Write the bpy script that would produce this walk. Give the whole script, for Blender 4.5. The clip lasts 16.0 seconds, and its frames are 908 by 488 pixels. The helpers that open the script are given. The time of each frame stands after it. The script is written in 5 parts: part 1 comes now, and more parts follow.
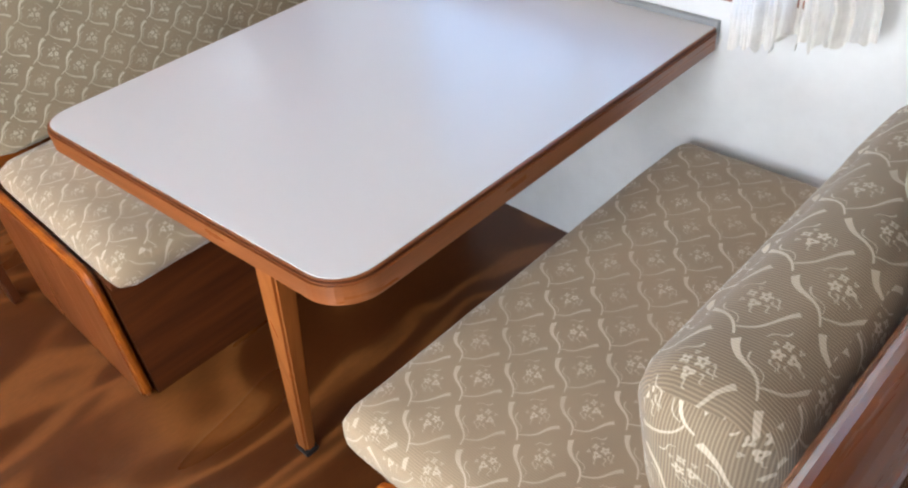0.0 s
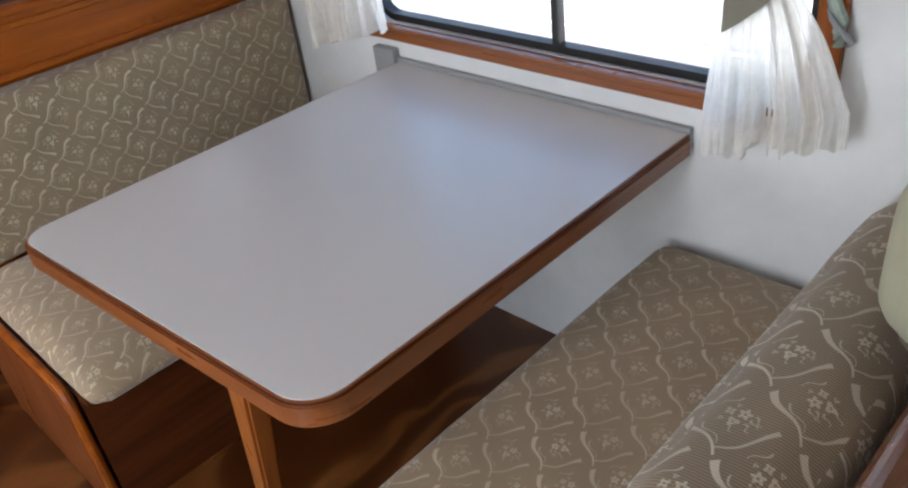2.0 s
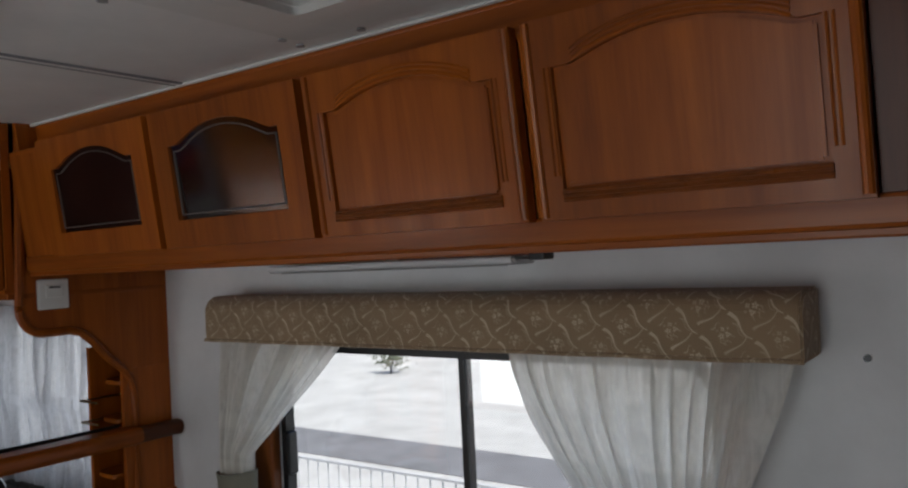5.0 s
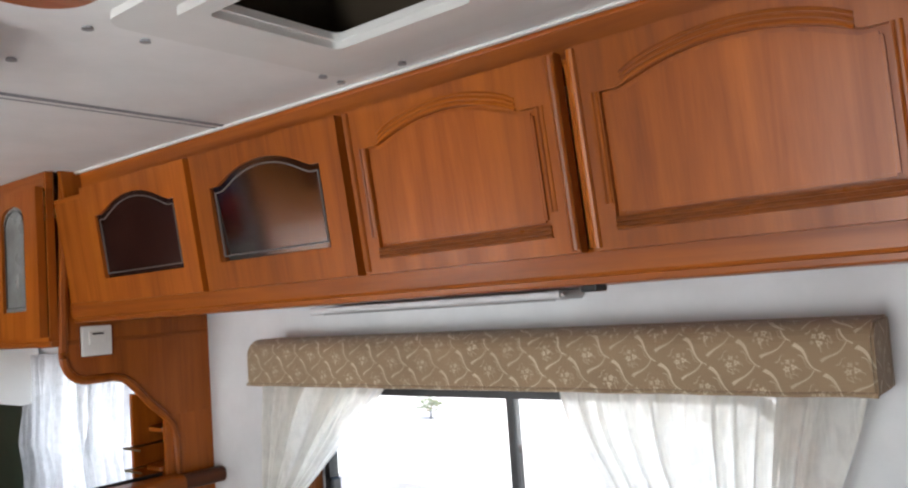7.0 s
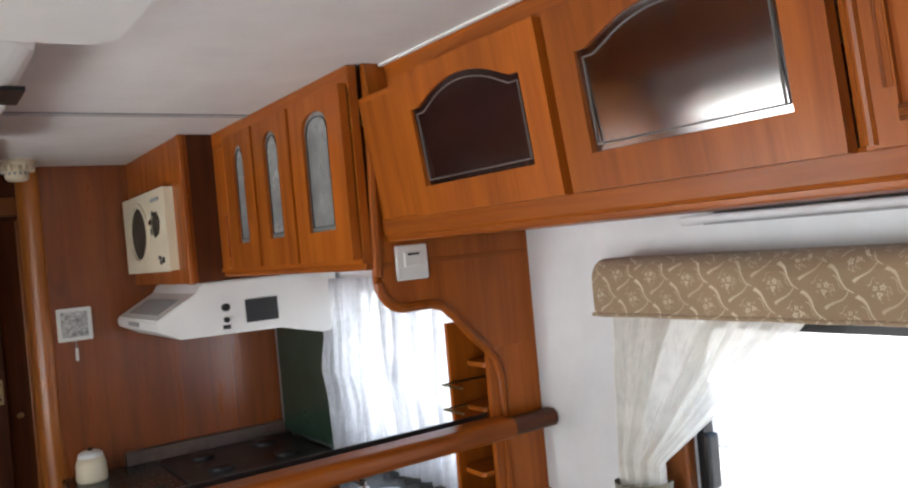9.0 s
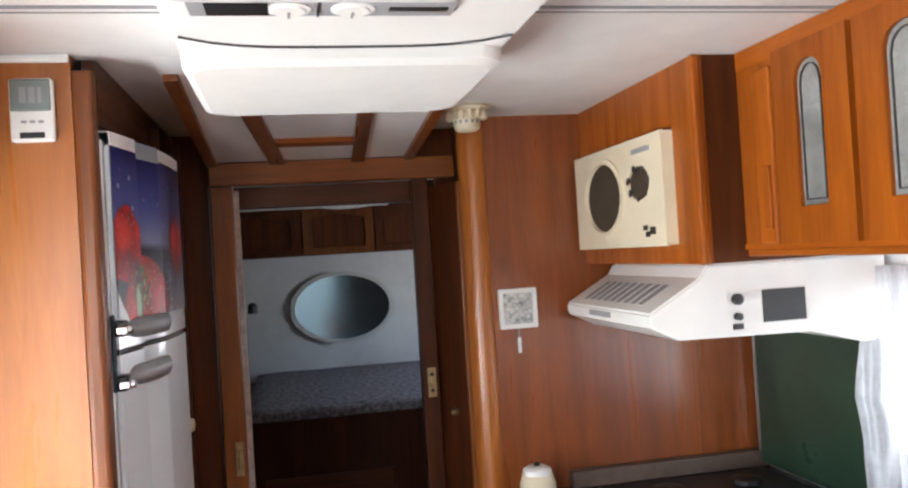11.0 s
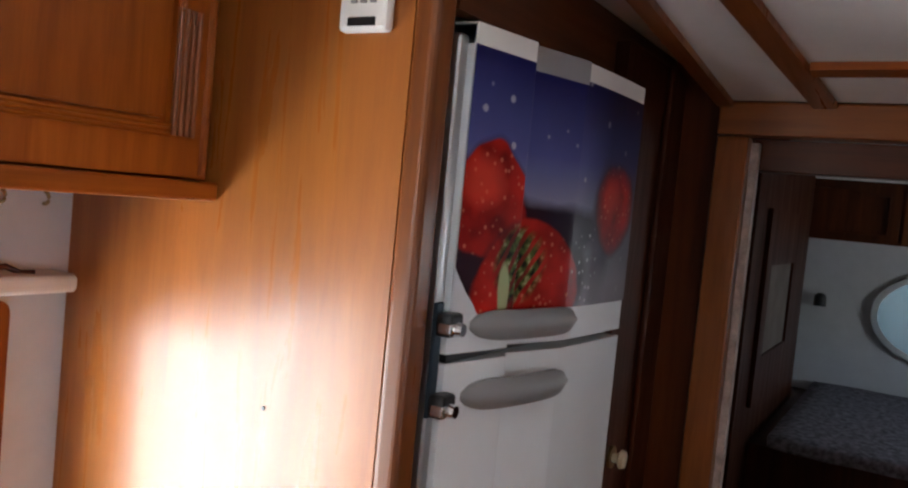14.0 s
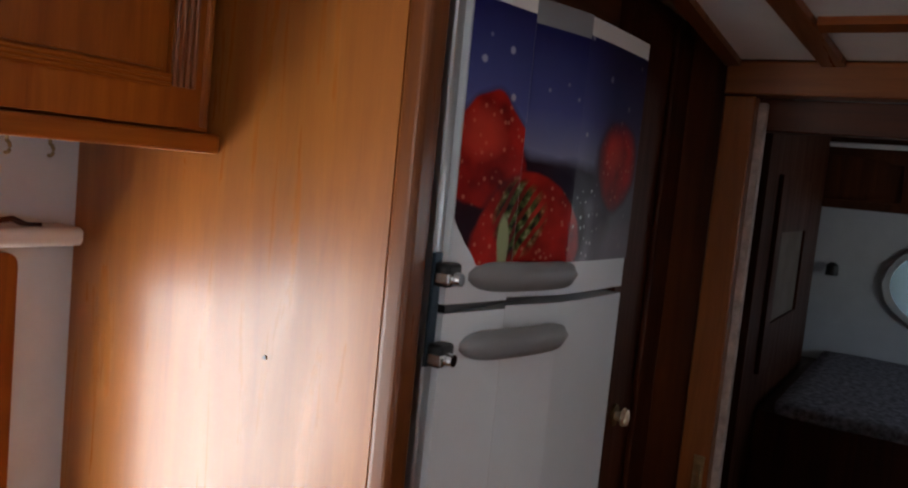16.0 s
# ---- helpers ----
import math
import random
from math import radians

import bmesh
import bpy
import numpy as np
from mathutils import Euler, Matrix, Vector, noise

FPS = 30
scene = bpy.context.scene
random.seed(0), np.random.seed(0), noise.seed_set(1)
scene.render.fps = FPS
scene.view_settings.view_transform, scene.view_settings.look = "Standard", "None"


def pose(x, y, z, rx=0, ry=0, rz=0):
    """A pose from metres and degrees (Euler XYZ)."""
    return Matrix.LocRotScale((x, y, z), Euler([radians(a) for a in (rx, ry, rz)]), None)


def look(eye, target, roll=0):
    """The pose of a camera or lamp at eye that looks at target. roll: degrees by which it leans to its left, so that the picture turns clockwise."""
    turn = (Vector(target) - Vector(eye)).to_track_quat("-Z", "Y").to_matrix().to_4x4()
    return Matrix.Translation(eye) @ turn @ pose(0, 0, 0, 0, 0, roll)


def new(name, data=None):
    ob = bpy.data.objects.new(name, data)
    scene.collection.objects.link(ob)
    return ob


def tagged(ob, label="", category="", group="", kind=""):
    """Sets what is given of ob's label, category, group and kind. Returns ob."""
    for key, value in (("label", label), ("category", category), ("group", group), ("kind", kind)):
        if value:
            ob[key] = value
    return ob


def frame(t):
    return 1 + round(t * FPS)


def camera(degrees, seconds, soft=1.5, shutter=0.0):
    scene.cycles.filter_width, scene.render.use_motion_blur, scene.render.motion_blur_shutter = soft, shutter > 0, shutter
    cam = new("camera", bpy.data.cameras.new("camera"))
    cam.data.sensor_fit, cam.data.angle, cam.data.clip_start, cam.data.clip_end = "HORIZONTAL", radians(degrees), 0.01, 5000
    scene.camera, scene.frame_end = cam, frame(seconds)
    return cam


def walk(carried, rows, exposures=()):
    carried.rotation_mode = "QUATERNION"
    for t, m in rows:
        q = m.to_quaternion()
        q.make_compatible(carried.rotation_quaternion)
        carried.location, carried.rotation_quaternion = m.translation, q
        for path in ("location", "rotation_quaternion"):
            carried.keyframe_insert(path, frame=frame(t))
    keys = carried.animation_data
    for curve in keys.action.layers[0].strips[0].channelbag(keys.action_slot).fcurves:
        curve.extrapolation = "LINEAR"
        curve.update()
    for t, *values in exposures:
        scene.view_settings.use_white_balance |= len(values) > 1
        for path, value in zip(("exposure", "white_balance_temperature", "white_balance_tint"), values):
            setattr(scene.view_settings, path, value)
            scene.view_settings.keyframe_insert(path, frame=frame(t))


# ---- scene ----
cam = camera(58.6, 16.0, soft=2.2)
PATH = [
    (0, (0.561, 0.33, 1.434), (1.582, 1.497, 0.17), -7.3),
    (0.5, (0.551, 0.326, 1.437), (1.6, 1.531, 0.233), -7.2),
    (1, (0.572, 0.322, 1.447), (1.672, 1.543, 0.307), -7.1),
    (1.5, (0.59, 0.325, 1.448), (1.713, 1.553, 0.339), -7.4),
    (2, (0.609, 0.325, 1.453), (1.741, 1.565, 0.366), -7.6),
    (2.5, (0.659, 0.325, 1.47), (1.869, 1.616, 0.537), -6.7),
    (3, (0.646, 0.379, 1.555), (2.036, 1.631, 0.849), -4.0),
    (3.5, (0.593, 0.37, 1.593), (2.094, 1.596, 1.1), -3.1),
    (4, (0.56, 0.357, 1.604), (2.15, 1.521, 1.265), -2.3),
    (4.5, (0.543, 0.35, 1.621), (2.153, 1.526, 1.461), -2.0),
    (5, (0.541, 0.353, 1.637), (2.151, 1.539, 1.661), -2.8),
    (5.2, (0.533, 0.359, 1.64), (2.146, 1.538, 1.727), -3.1),
    (7.3, (0.577, 0.406, 1.624), (2.099, 1.694, 1.779), -4.4),
    (7.5, (0.617, 0.428, 1.633), (2.054, 1.812, 1.769), -4.5),
    (8.0, (0.688, 0.524, 1.64), (1.904, 2.112, 1.661), -4.5),
    (8.2, (0.702, 0.591, 1.638), (1.896, 2.195, 1.635), -4.4),
    (10.3, (0.578, 1.492, 1.6), (1.281, 3.363, 1.647), -5.4),
    (10.5, (0.554, 1.588, 1.613), (1.138, 3.5, 1.655), -4.8),
    (11, (0.525, 1.777, 1.621), (0.92, 3.738, 1.644), -3.5),
    (11.5, (0.587, 1.927, 1.616), (0.621, 3.927, 1.629), -0.8),
    (12, (0.699, 2.045, 1.622), (0.318, 4.008, 1.592), 0.9),
    (12.5, (0.668, 2.168, 1.618), (0.109, 4.088, 1.577), 0.9),
    (13, (0.591, 2.29, 1.624), (-0.037, 4.189, 1.604), 0.5),
    (13.5, (0.64, 2.42, 1.621), (-0.186, 4.242, 1.604), 0.6),
    (14, (0.7, 2.535, 1.671), (-0.304, 4.261, 1.565), 5.5),
    (14.5, (0.774, 2.603, 1.639), (-0.241, 4.307, 1.389), 6.2),
    (15, (0.787, 2.607, 1.651), (-0.254, 4.297, 1.409), 6.4),
    (15.5, (0.785, 2.576, 1.655), (-0.251, 4.272, 1.434), 5.8),
    (16, (0.723, 2.54, 1.644), (-0.304, 4.248, 1.471), 5.6),
]
EXPOSURES = [(0.0, 2.68), (0.6, 2.4), (1.5, 1.9), (2.0, 1.83), (2.6, 1.45), (3.2, 0.8), (3.6, 0.22), (4.0, -0.25), (4.5, -0.58), (4.9, -0.15), (5.2, -0.05), (7.3, 1.75), (8.2, 1.7), (10.3, 2.35), (11.5, 2.9), (12.5, 2.45), (13.5, 2.25), (14.0, 2.15), (14.5, 1.68), (15.2, 1.35), (16.0, 1.5)]
walk(cam, [(t, look(eye, target, roll)) for t, eye, target, roll in PATH], EXPOSURES)


# ---- world and light ----
world = bpy.data.worlds.new("sky")
scene.world = world
world.use_nodes = True
sky = world.node_tree.nodes.new("ShaderNodeTexSky")
sky.sky_type, sky.sun_disc = "NISHITA", False
sky.sun_elevation, sky.sun_rotation = radians(52), radians(195)
world.node_tree.links.new(sky.outputs[0], world.node_tree.nodes["Background"].inputs[0])
world.node_tree.nodes["Background"].inputs[1].default_value = 0.15


def lamp(name, kind, m, energy, color=(1, 1, 1), size=None, angle=None):
    data = bpy.data.lights.new(name, kind)
    data.energy, data.color = energy, color
    if size:
        data.shape, data.size, data.size_y = "RECTANGLE", size[0], size[1]
    if angle is not None:
        data.angle = angle
    ob = new(name, data)
    ob.matrix_world = m
    return ob


lamp("sun", "SUN", look((-2.6, -6, 9), (0, 0, 0)), 5.0, (1.0, 0.95, 0.88), angle=radians(0.5))
lamp("door_daylight", "AREA", look((-0.53, 0.87, 1.15), (1.0, 1.6, 1.05)), 6.6, (0.93, 0.97, 1.0), (0.62, 1.4))
lamp("side_window_daylight", "AREA", look((-0.80, 2.70, 1.05), (1.0, 2.75, 1.0)), 12.5, (0.95, 0.98, 1.0), (1.2, 1.0))
lamp("kitchen_window_daylight", "AREA", look((1.985, 3.06, 1.23), (0.6, 3.2, 1.2)), 1.1, (0.93, 0.97, 1.0), (0.80, 0.48))
lamp("bedroom_daylight", "AREA", look((2.08, 6.0, 1.4), (0.6, 6.0, 1.0)), 0.8, (0.85, 0.93, 1.0), (0.6, 0.4))

# ---- materials ----


def nodes_of(name):
    m = bpy.data.materials.new(name)
    m.use_nodes = True
    nt = m.node_tree
    return m, nt, nt.nodes["Principled BSDF"]


def N(nt, kind, **kw):
    n = nt.nodes.new("ShaderNode" + kind)
    for k, v in kw.items():
        if k in ("operation", "blend_type", "data_type", "wave_type", "bands_direction", "feature", "noise_dimensions", "wave_profile"):
            if k == "operation":
                n.operation = v
            elif k == "blend_type":
                n.blend_type = v
            elif k == "data_type":
                n.data_type = v
            elif k == "wave_type":
                n.wave_type = v
            elif k == "bands_direction":
                n.bands_direction = v
            elif k == "feature":
                n.feature = v
            elif k == "wave_profile":
                n.wave_profile = v
        else:
            n.inputs[k.replace("_", " ")].default_value = v
    return n


def L(nt, a, b):
    nt.links.new(a, b)


def ramp(nt, src, stops):
    r = nt.nodes.new("ShaderNodeValToRGB")
    els = r.color_ramp.elements
    while len(els) < len(stops):
        els.new(0.5)
    for e, (p, c) in zip(els, stops):
        e.position, e.color = p, (c if len(c) == 4 else (*c, 1)) if isinstance(c, tuple) else (c, c, c, 1)
    L(nt, src, r.inputs[0])
    return r


def coords(nt, scale=(1, 1, 1), rot=0.0, uv=True):
    tc = nt.nodes.new("ShaderNodeTexCoord")
    mp = nt.nodes.new("ShaderNodeMapping")
    mp.inputs["Scale"].default_value = scale
    mp.inputs["Rotation"].default_value = (0, 0, rot)
    L(nt, tc.outputs["UV" if uv else "Object"], mp.inputs[0])
    return mp.outputs[0]


def math_n(nt, op, a, b=None):
    n = nt.nodes.new("ShaderNodeMath")
    n.operation = op
    for i, v in enumerate((a, b)):
        if v is None:
            continue
        if isinstance(v, (int, float)):
            n.inputs[i].default_value = v
        else:
            L(nt, v, n.inputs[i])
    return n.outputs[0]


def mix(nt, fac, a, b, how="MIX"):
    n = nt.nodes.new("ShaderNodeMix")
    n.data_type, n.blend_type = "RGBA", how
    for sock, v in ((n.inputs[0], fac), (n.inputs[6], a), (n.inputs[7], b)):
        if isinstance(v, (int, float)):
            sock.default_value = v
        elif isinstance(v, tuple):
            sock.default_value = (*v, 1)
        else:
            L(nt, v, sock)
    return n.outputs[2]


def bump(nt, bsdf, height, strength=0.2, distance=0.002):
    b = N(nt, "Bump", Strength=strength, Distance=distance)
    L(nt, height, b.inputs["Height"])
    L(nt, b.outputs[0], bsdf.inputs["Normal"])


def wood(name, light, dark, along="v", rough=0.3, coat=0.25, knots=0.0, spec=0.5):
    """Varnished wood; the grain runs along u or v of the metre-true UVs."""
    m, nt, b = nodes_of(name)
    sc = (1, 0.07, 1) if along == "v" else (0.07, 1, 1)
    info = nt.nodes.new("ShaderNodeObjectInfo")
    co = coords(nt, sc)
    shift = nt.nodes.new("ShaderNodeVectorMath")
    shift.operation = "ADD"
    comb = nt.nodes.new("ShaderNodeCombineXYZ")
    for i in range(3):
        L(nt, math_n(nt, "MULTIPLY", info.outputs["Random"], 3.7 + i), comb.inputs[i])
    L(nt, co, shift.inputs[0])
    L(nt, comb.outputs[0], shift.inputs[1])
    n1 = N(nt, "TexNoise", Scale=26.0, Detail=6.0, Roughness=0.6, Distortion=0.6)
    n2 = N(nt, "TexNoise", Scale=240.0, Detail=3.0, Roughness=0.6)
    n3 = N(nt, "TexNoise", Scale=3.0, Detail=2.0)
    for n in (n1, n2, n3):
        L(nt, shift.outputs[0], n.inputs["Vector"])
    mid = tuple((a + c) / 2 for a, c in zip(light, dark))
    c1 = ramp(nt, n1.outputs[0], [(0.3, dark), (0.5, mid), (0.72, light)]).outputs[0]
    fine = ramp(nt, n2.outputs[0], [(0.35, 0.86), (0.65, 1.0)]).outputs[0]
    c2 = mix(nt, 0.6, c1, fine, "MULTIPLY")
    big = ramp(nt, n3.outputs[0], [(0.3, 0.62), (0.7, 1.16)]).outputs[0]
    c3 = mix(nt, 0.7, c2, big, "MULTIPLY")
    tone = math_n(nt, "ADD", math_n(nt, "MULTIPLY", info.outputs["Random"], 0.2), 0.9)
    hsv = nt.nodes.new("ShaderNodeHueSaturation")
    L(nt, tone, hsv.inputs["Value"])
    L(nt, c3, hsv.inputs["Color"])
    out = hsv.outputs[0]
    if knots:
        v = N(nt, "TexVoronoi", Scale=4.2)
        L(nt, coords(nt, (1, 0.6, 1)), v.inputs["Vector"])
        k = ramp(nt, v.outputs["Distance"], [(0.04, 1.0), (0.14, 0.0)]).outputs[0]
        out = mix(nt, math_n(nt, "MULTIPLY", k, knots), out, tuple(c * 0.35 for c in dark))
    L(nt, out, b.inputs["Base Color"])
    r = ramp(nt, n1.outputs[0], [(0.3, rough + 0.1), (0.7, rough - 0.05)]).outputs[0]
    L(nt, r, b.inputs["Roughness"])
    b.inputs["Coat Weight"].default_value, b.inputs["Coat Roughness"].default_value = coat, 0.18
    b.inputs["Specular IOR Level"].default_value = spec
    bump(nt, b, n2.outputs[0], 0.08, 0.001)
    return m


def plain(name, color, rough=0.5, metal=0.0, var=0.06, scale=6.0, bumpy=0.0, bscale=300.0, coat=0.0):
    m, nt, b = nodes_of(name)
    n = N(nt, "TexNoise", Scale=scale, Detail=5.0, Roughness=0.65)
    L(nt, coords(nt, uv=False), n.inputs["Vector"])
    lo, hi = tuple(c * (1 - var * 1.6) for c in color), tuple(min(1, c * (1 + var)) for c in color)
    L(nt, ramp(nt, n.outputs[0], [(0.3, lo), (0.7, hi)]).outputs[0], b.inputs["Base Color"])
    L(nt, ramp(nt, n.outputs[0], [(0.3, min(1.0, rough * 1.15)), (0.7, rough * 0.9)]).outputs[0], b.inputs["Roughness"])
    b.inputs["Metallic"].default_value = metal
    b.inputs["Coat Weight"].default_value = coat
    if bumpy:
        n2 = N(nt, "TexNoise", Scale=bscale, Detail=3.0)
        L(nt, coords(nt, uv=False), n2.inputs["Vector"])
        bump(nt, b, n2.outputs[0], bumpy, 0.002)
    return m


def fabric(name, ground, figure, scale=1.0, rot=0.0, rib=0.35):
    """Woven upholstery: a lattice of curved strokes with bunches of round buds between, paler than the ground."""
    m, nt, b = nodes_of(name)
    co = coords(nt, (scale, scale, 1), rot)
    sep = nt.nodes.new("ShaderNodeSeparateXYZ")
    cellco = nt.nodes.new("ShaderNodeVectorMath")
    cellco.operation = "SCALE"
    cellco.inputs["Scale"].default_value = 1 / 0.080
    wob = N(nt, "TexNoise", Scale=16.0, Detail=1.0)
    L(nt, co, wob.inputs["Vector"])
    wadd = nt.nodes.new("ShaderNodeVectorMath")
    wadd.operation = "MULTIPLY_ADD"
    wadd.inputs[1].default_value = (0.010, 0.010, 0)
    L(nt, wob.outputs["Color"], wadd.inputs[0])
    L(nt, co, wadd.inputs[2])
    L(nt, wadd.outputs[0], cellco.inputs[0])
    L(nt, cellco.outputs[0], sep.inputs[0])
    fx = math_n(nt, "FRACT", sep.outputs[0])
    fy = math_n(nt, "FRACT", sep.outputs[1])

    def stroke(a, c, amp, at, lo, hi, w0, w1, turns=1.0):
        """A curved stroke across a at `at`, swelling along c from lo to hi."""
        u = math_n(nt, "DIVIDE", math_n(nt, "SUBTRACT", c, lo), hi - lo)
        s = math_n(nt, "SINE", math_n(nt, "MULTIPLY", u, 2 * math.pi * turns))
        d = math_n(nt, "ABSOLUTE", math_n(nt, "SUBTRACT", math_n(nt, "SUBTRACT", a, at), math_n(nt, "MULTIPLY", s, amp)))
        width = math_n(nt, "ADD", w0, math_n(nt, "MULTIPLY", math_n(nt, "MULTIPLY", u, u), w1))
        on = math_n(nt, "LESS_THAN", d, width)
        return math_n(nt, "MULTIPLY", on, math_n(nt, "MULTIPLY", math_n(nt, "GREATER_THAN", c, lo), math_n(nt, "LESS_THAN", c, hi)))

    bold = stroke(fx, fy, 0.055, 0.16, 0.02, 0.92, 0.016, 0.042)
    thin = math_n(nt, "MAXIMUM", stroke(fy, fx, -0.05, 0.15, 0.22, 0.98, 0.014, 0.030, 0.8), stroke(fx, fy, 0.05, 0.25, 0.20, 0.66, 0.006, 0.010))
    thin = math_n(nt, "MAXIMUM", thin, stroke(fy, fx, 0.03, 0.90, 0.50, 0.80, 0.006, 0.010))
    fig = math_n(nt, "MAXIMUM", bold, math_n(nt, "MULTIPLY", thin, 0.8))
    odd = math_n(nt, "FLOORED_MODULO", math_n(nt, "ADD", math_n(nt, "FLOOR", sep.outputs[0]), math_n(nt, "FLOOR", sep.outputs[1])), 2.0)
    # every other bunch is turned over
    gx = math_n(nt, "ADD", fx, math_n(nt, "MULTIPLY", odd, math_n(nt, "SUBTRACT", 1.26, math_n(nt, "MULTIPLY", fx, 2.0))))

    def bloom(px, py, r, petals, turn, on):
        """A flower head with a lobed outline and a darker heart."""
        dx, dy = math_n(nt, "SUBTRACT", gx, px), math_n(nt, "SUBTRACT", fy, py)
        d = math_n(nt, "SQRT", math_n(nt, "ADD", math_n(nt, "MULTIPLY", dx, dx), math_n(nt, "MULTIPLY", dy, dy)))
        ang = math_n(nt, "ADD", math_n(nt, "MULTIPLY", math_n(nt, "ARCTAN2", dy, dx), petals), turn)
        edge = math_n(nt, "MULTIPLY", math_n(nt, "ADD", math_n(nt, "MULTIPLY", math_n(nt, "COSINE", ang), 0.24), 0.80), r)
        inside = math_n(nt, "LESS_THAN", d, edge)
        heart = math_n(nt, "GREATER_THAN", d, r * 0.22)
        return math_n(nt, "MULTIPLY", math_n(nt, "MULTIPLY", inside, heart), on)

    for args in ((0.54, 0.61, 0.090, 5, 0.4, 0.9), (0.71, 0.53, 0.085, 3, 1.9, 0.9), (0.69, 0.72, 0.068, 4, 0.0, 0.8), (0.83, 0.64, 0.040, 3, 0.7, 0.65), (0.56, 0.78, 0.036, 3, 2.1, 0.6)):
        fig = math_n(nt, "MAXIMUM", fig, bloom(*args))
    for at, lo_, hi_, amp_ in ((0.44, 0.36, 0.54, 0.02), (0.50, 0.34, 0.50, -0.02), (0.60, 0.30, 0.46, 0.03), (0.78, 0.34, 0.48, 0.02)):
        fig = math_n(nt, "MAXIMUM", fig, math_n(nt, "MULTIPLY", stroke(gx, fy, amp_, at, lo_, hi_, 0.008, 0.012), 0.7))
    worn = N(nt, "TexNoise", Scale=9.0, Detail=3.0)
    L(nt, co, worn.inputs["Vector"])
    fig = math_n(nt, "MULTIPLY", fig, ramp(nt, worn.outputs[0], [(0.3, 0.45), (0.7, 1.0)]).outputs[0])
    weave = N(nt, "TexWave", wave_type="BANDS", bands_direction="DIAGONAL", Scale=120.0, Distortion=0.6)
    L(nt, co, weave.inputs["Vector"])
    tone = N(nt, "TexNoise", Scale=5.0, Detail=3.0)
    L(nt, co, tone.inputs["Vector"])
    base = mix(nt, 1.0, mix(nt, ramp(nt, weave.outputs["Fac"], [(0.2, 0.0), (0.8, rib)]).outputs[0], ground, tuple(c * 0.5 for c in ground)),
               ramp(nt, tone.outputs[0], [(0.3, 0.85), (0.7, 1.08)]).outputs[0], "MULTIPLY")
    fibre = mix(nt, ramp(nt, weave.outputs["Fac"], [(0.2, 0.0), (0.8, 0.25)]).outputs[0], figure, ground)
    L(nt, mix(nt, fig, base, fibre), b.inputs["Base Color"])
    b.inputs["Roughness"].default_value = 0.85
    b.inputs["Sheen Weight"].default_value = 0.25
    h = math_n(nt, "ADD", fig, math_n(nt, "MULTIPLY", weave.outputs["Fac"], 0.4))
    bump(nt, b, h, 0.35, 0.002)
    return m


def sheer(name, color, holes=0.25, lace=0.0):
    """Thin curtain cloth that lets light through, with a woven figure."""
    m, nt, b = nodes_of(name)
    out = nt.nodes["Material Output"]
    tr = N(nt, "BsdfTranslucent", Color=(*color, 1))
    df = N(nt, "BsdfDiffuse", Color=(*color, 1))
    tp = N(nt, "BsdfTransparent")
    co = coords(nt, (1, 1, 1))
    v = N(nt, "TexVoronoi", Scale=14.0)
    n = N(nt, "TexNoise", Scale=60.0, Detail=4.0)
    L(nt, co, v.inputs["Vector"])
    L(nt, co, n.inputs["Vector"])
    streak = N(nt, "TexNoise", Scale=1.0, Detail=5.0, Roughness=0.7)
    L(nt, coords(nt, (95, 7, 1)), streak.inputs["Vector"])
    fig = math_n(nt, "MULTIPLY", ramp(nt, v.outputs["Distance"], [(0.25, 1.0), (0.4, 0.0)]).outputs[0], lace)
    fig = math_n(nt, "MAXIMUM", fig, ramp(nt, streak.outputs[0], [(0.45, 0.0), (0.68, 0.75)]).outputs[0])
    solid = math_n(nt, "SUBTRACT", 1.0, math_n(nt, "MULTIPLY", math_n(nt, "SUBTRACT", 1.0, fig), ramp(nt, n.outputs[0], [(0.3, holes * 1.3), (0.7, holes * 0.7)]).outputs[0]))
    m1, m2 = nt.nodes.new("ShaderNodeMixShader"), nt.nodes.new("ShaderNodeMixShader")
    m1.inputs[0].default_value = 0.4
    L(nt, tr.outputs[0], m1.inputs[1])
    L(nt, df.outputs[0], m1.inputs[2])
    L(nt, solid, m2.inputs[0])
    L(nt, tp.outputs[0], m2.inputs[1])
    L(nt, m1.outputs[0], m2.inputs[2])
    L(nt, m2.outputs[0], out.inputs[0])
    return m


def glass(name, tint=(0.95, 0.97, 0.97), rough=0.0):
    m, nt, b = nodes_of(name)
    b.inputs["Base Color"].default_value = (*tint, 1)
    b.inputs["Transmission Weight"].default_value, b.inputs["Roughness"].default_value, b.inputs["IOR"].default_value = 1.0, rough, 1.45
    return m


def clear(name, tint, gloss=0.08, rough=0.02):
    """Thin window pane: clear with a little gloss."""
    m, nt, b = nodes_of(name)
    out = nt.nodes["Material Output"]
    tp, gl, mx = N(nt, "BsdfTransparent", Color=(*tint, 1)), N(nt, "BsdfGlossy", Roughness=rough), nt.nodes.new("ShaderNodeMixShader")
    mx.inputs[0].default_value = gloss
    L(nt, tp.outputs[0], mx.inputs[1])
    L(nt, gl.outputs[0], mx.inputs[2])
    L(nt, mx.outputs[0], out.inputs[0])
    return m


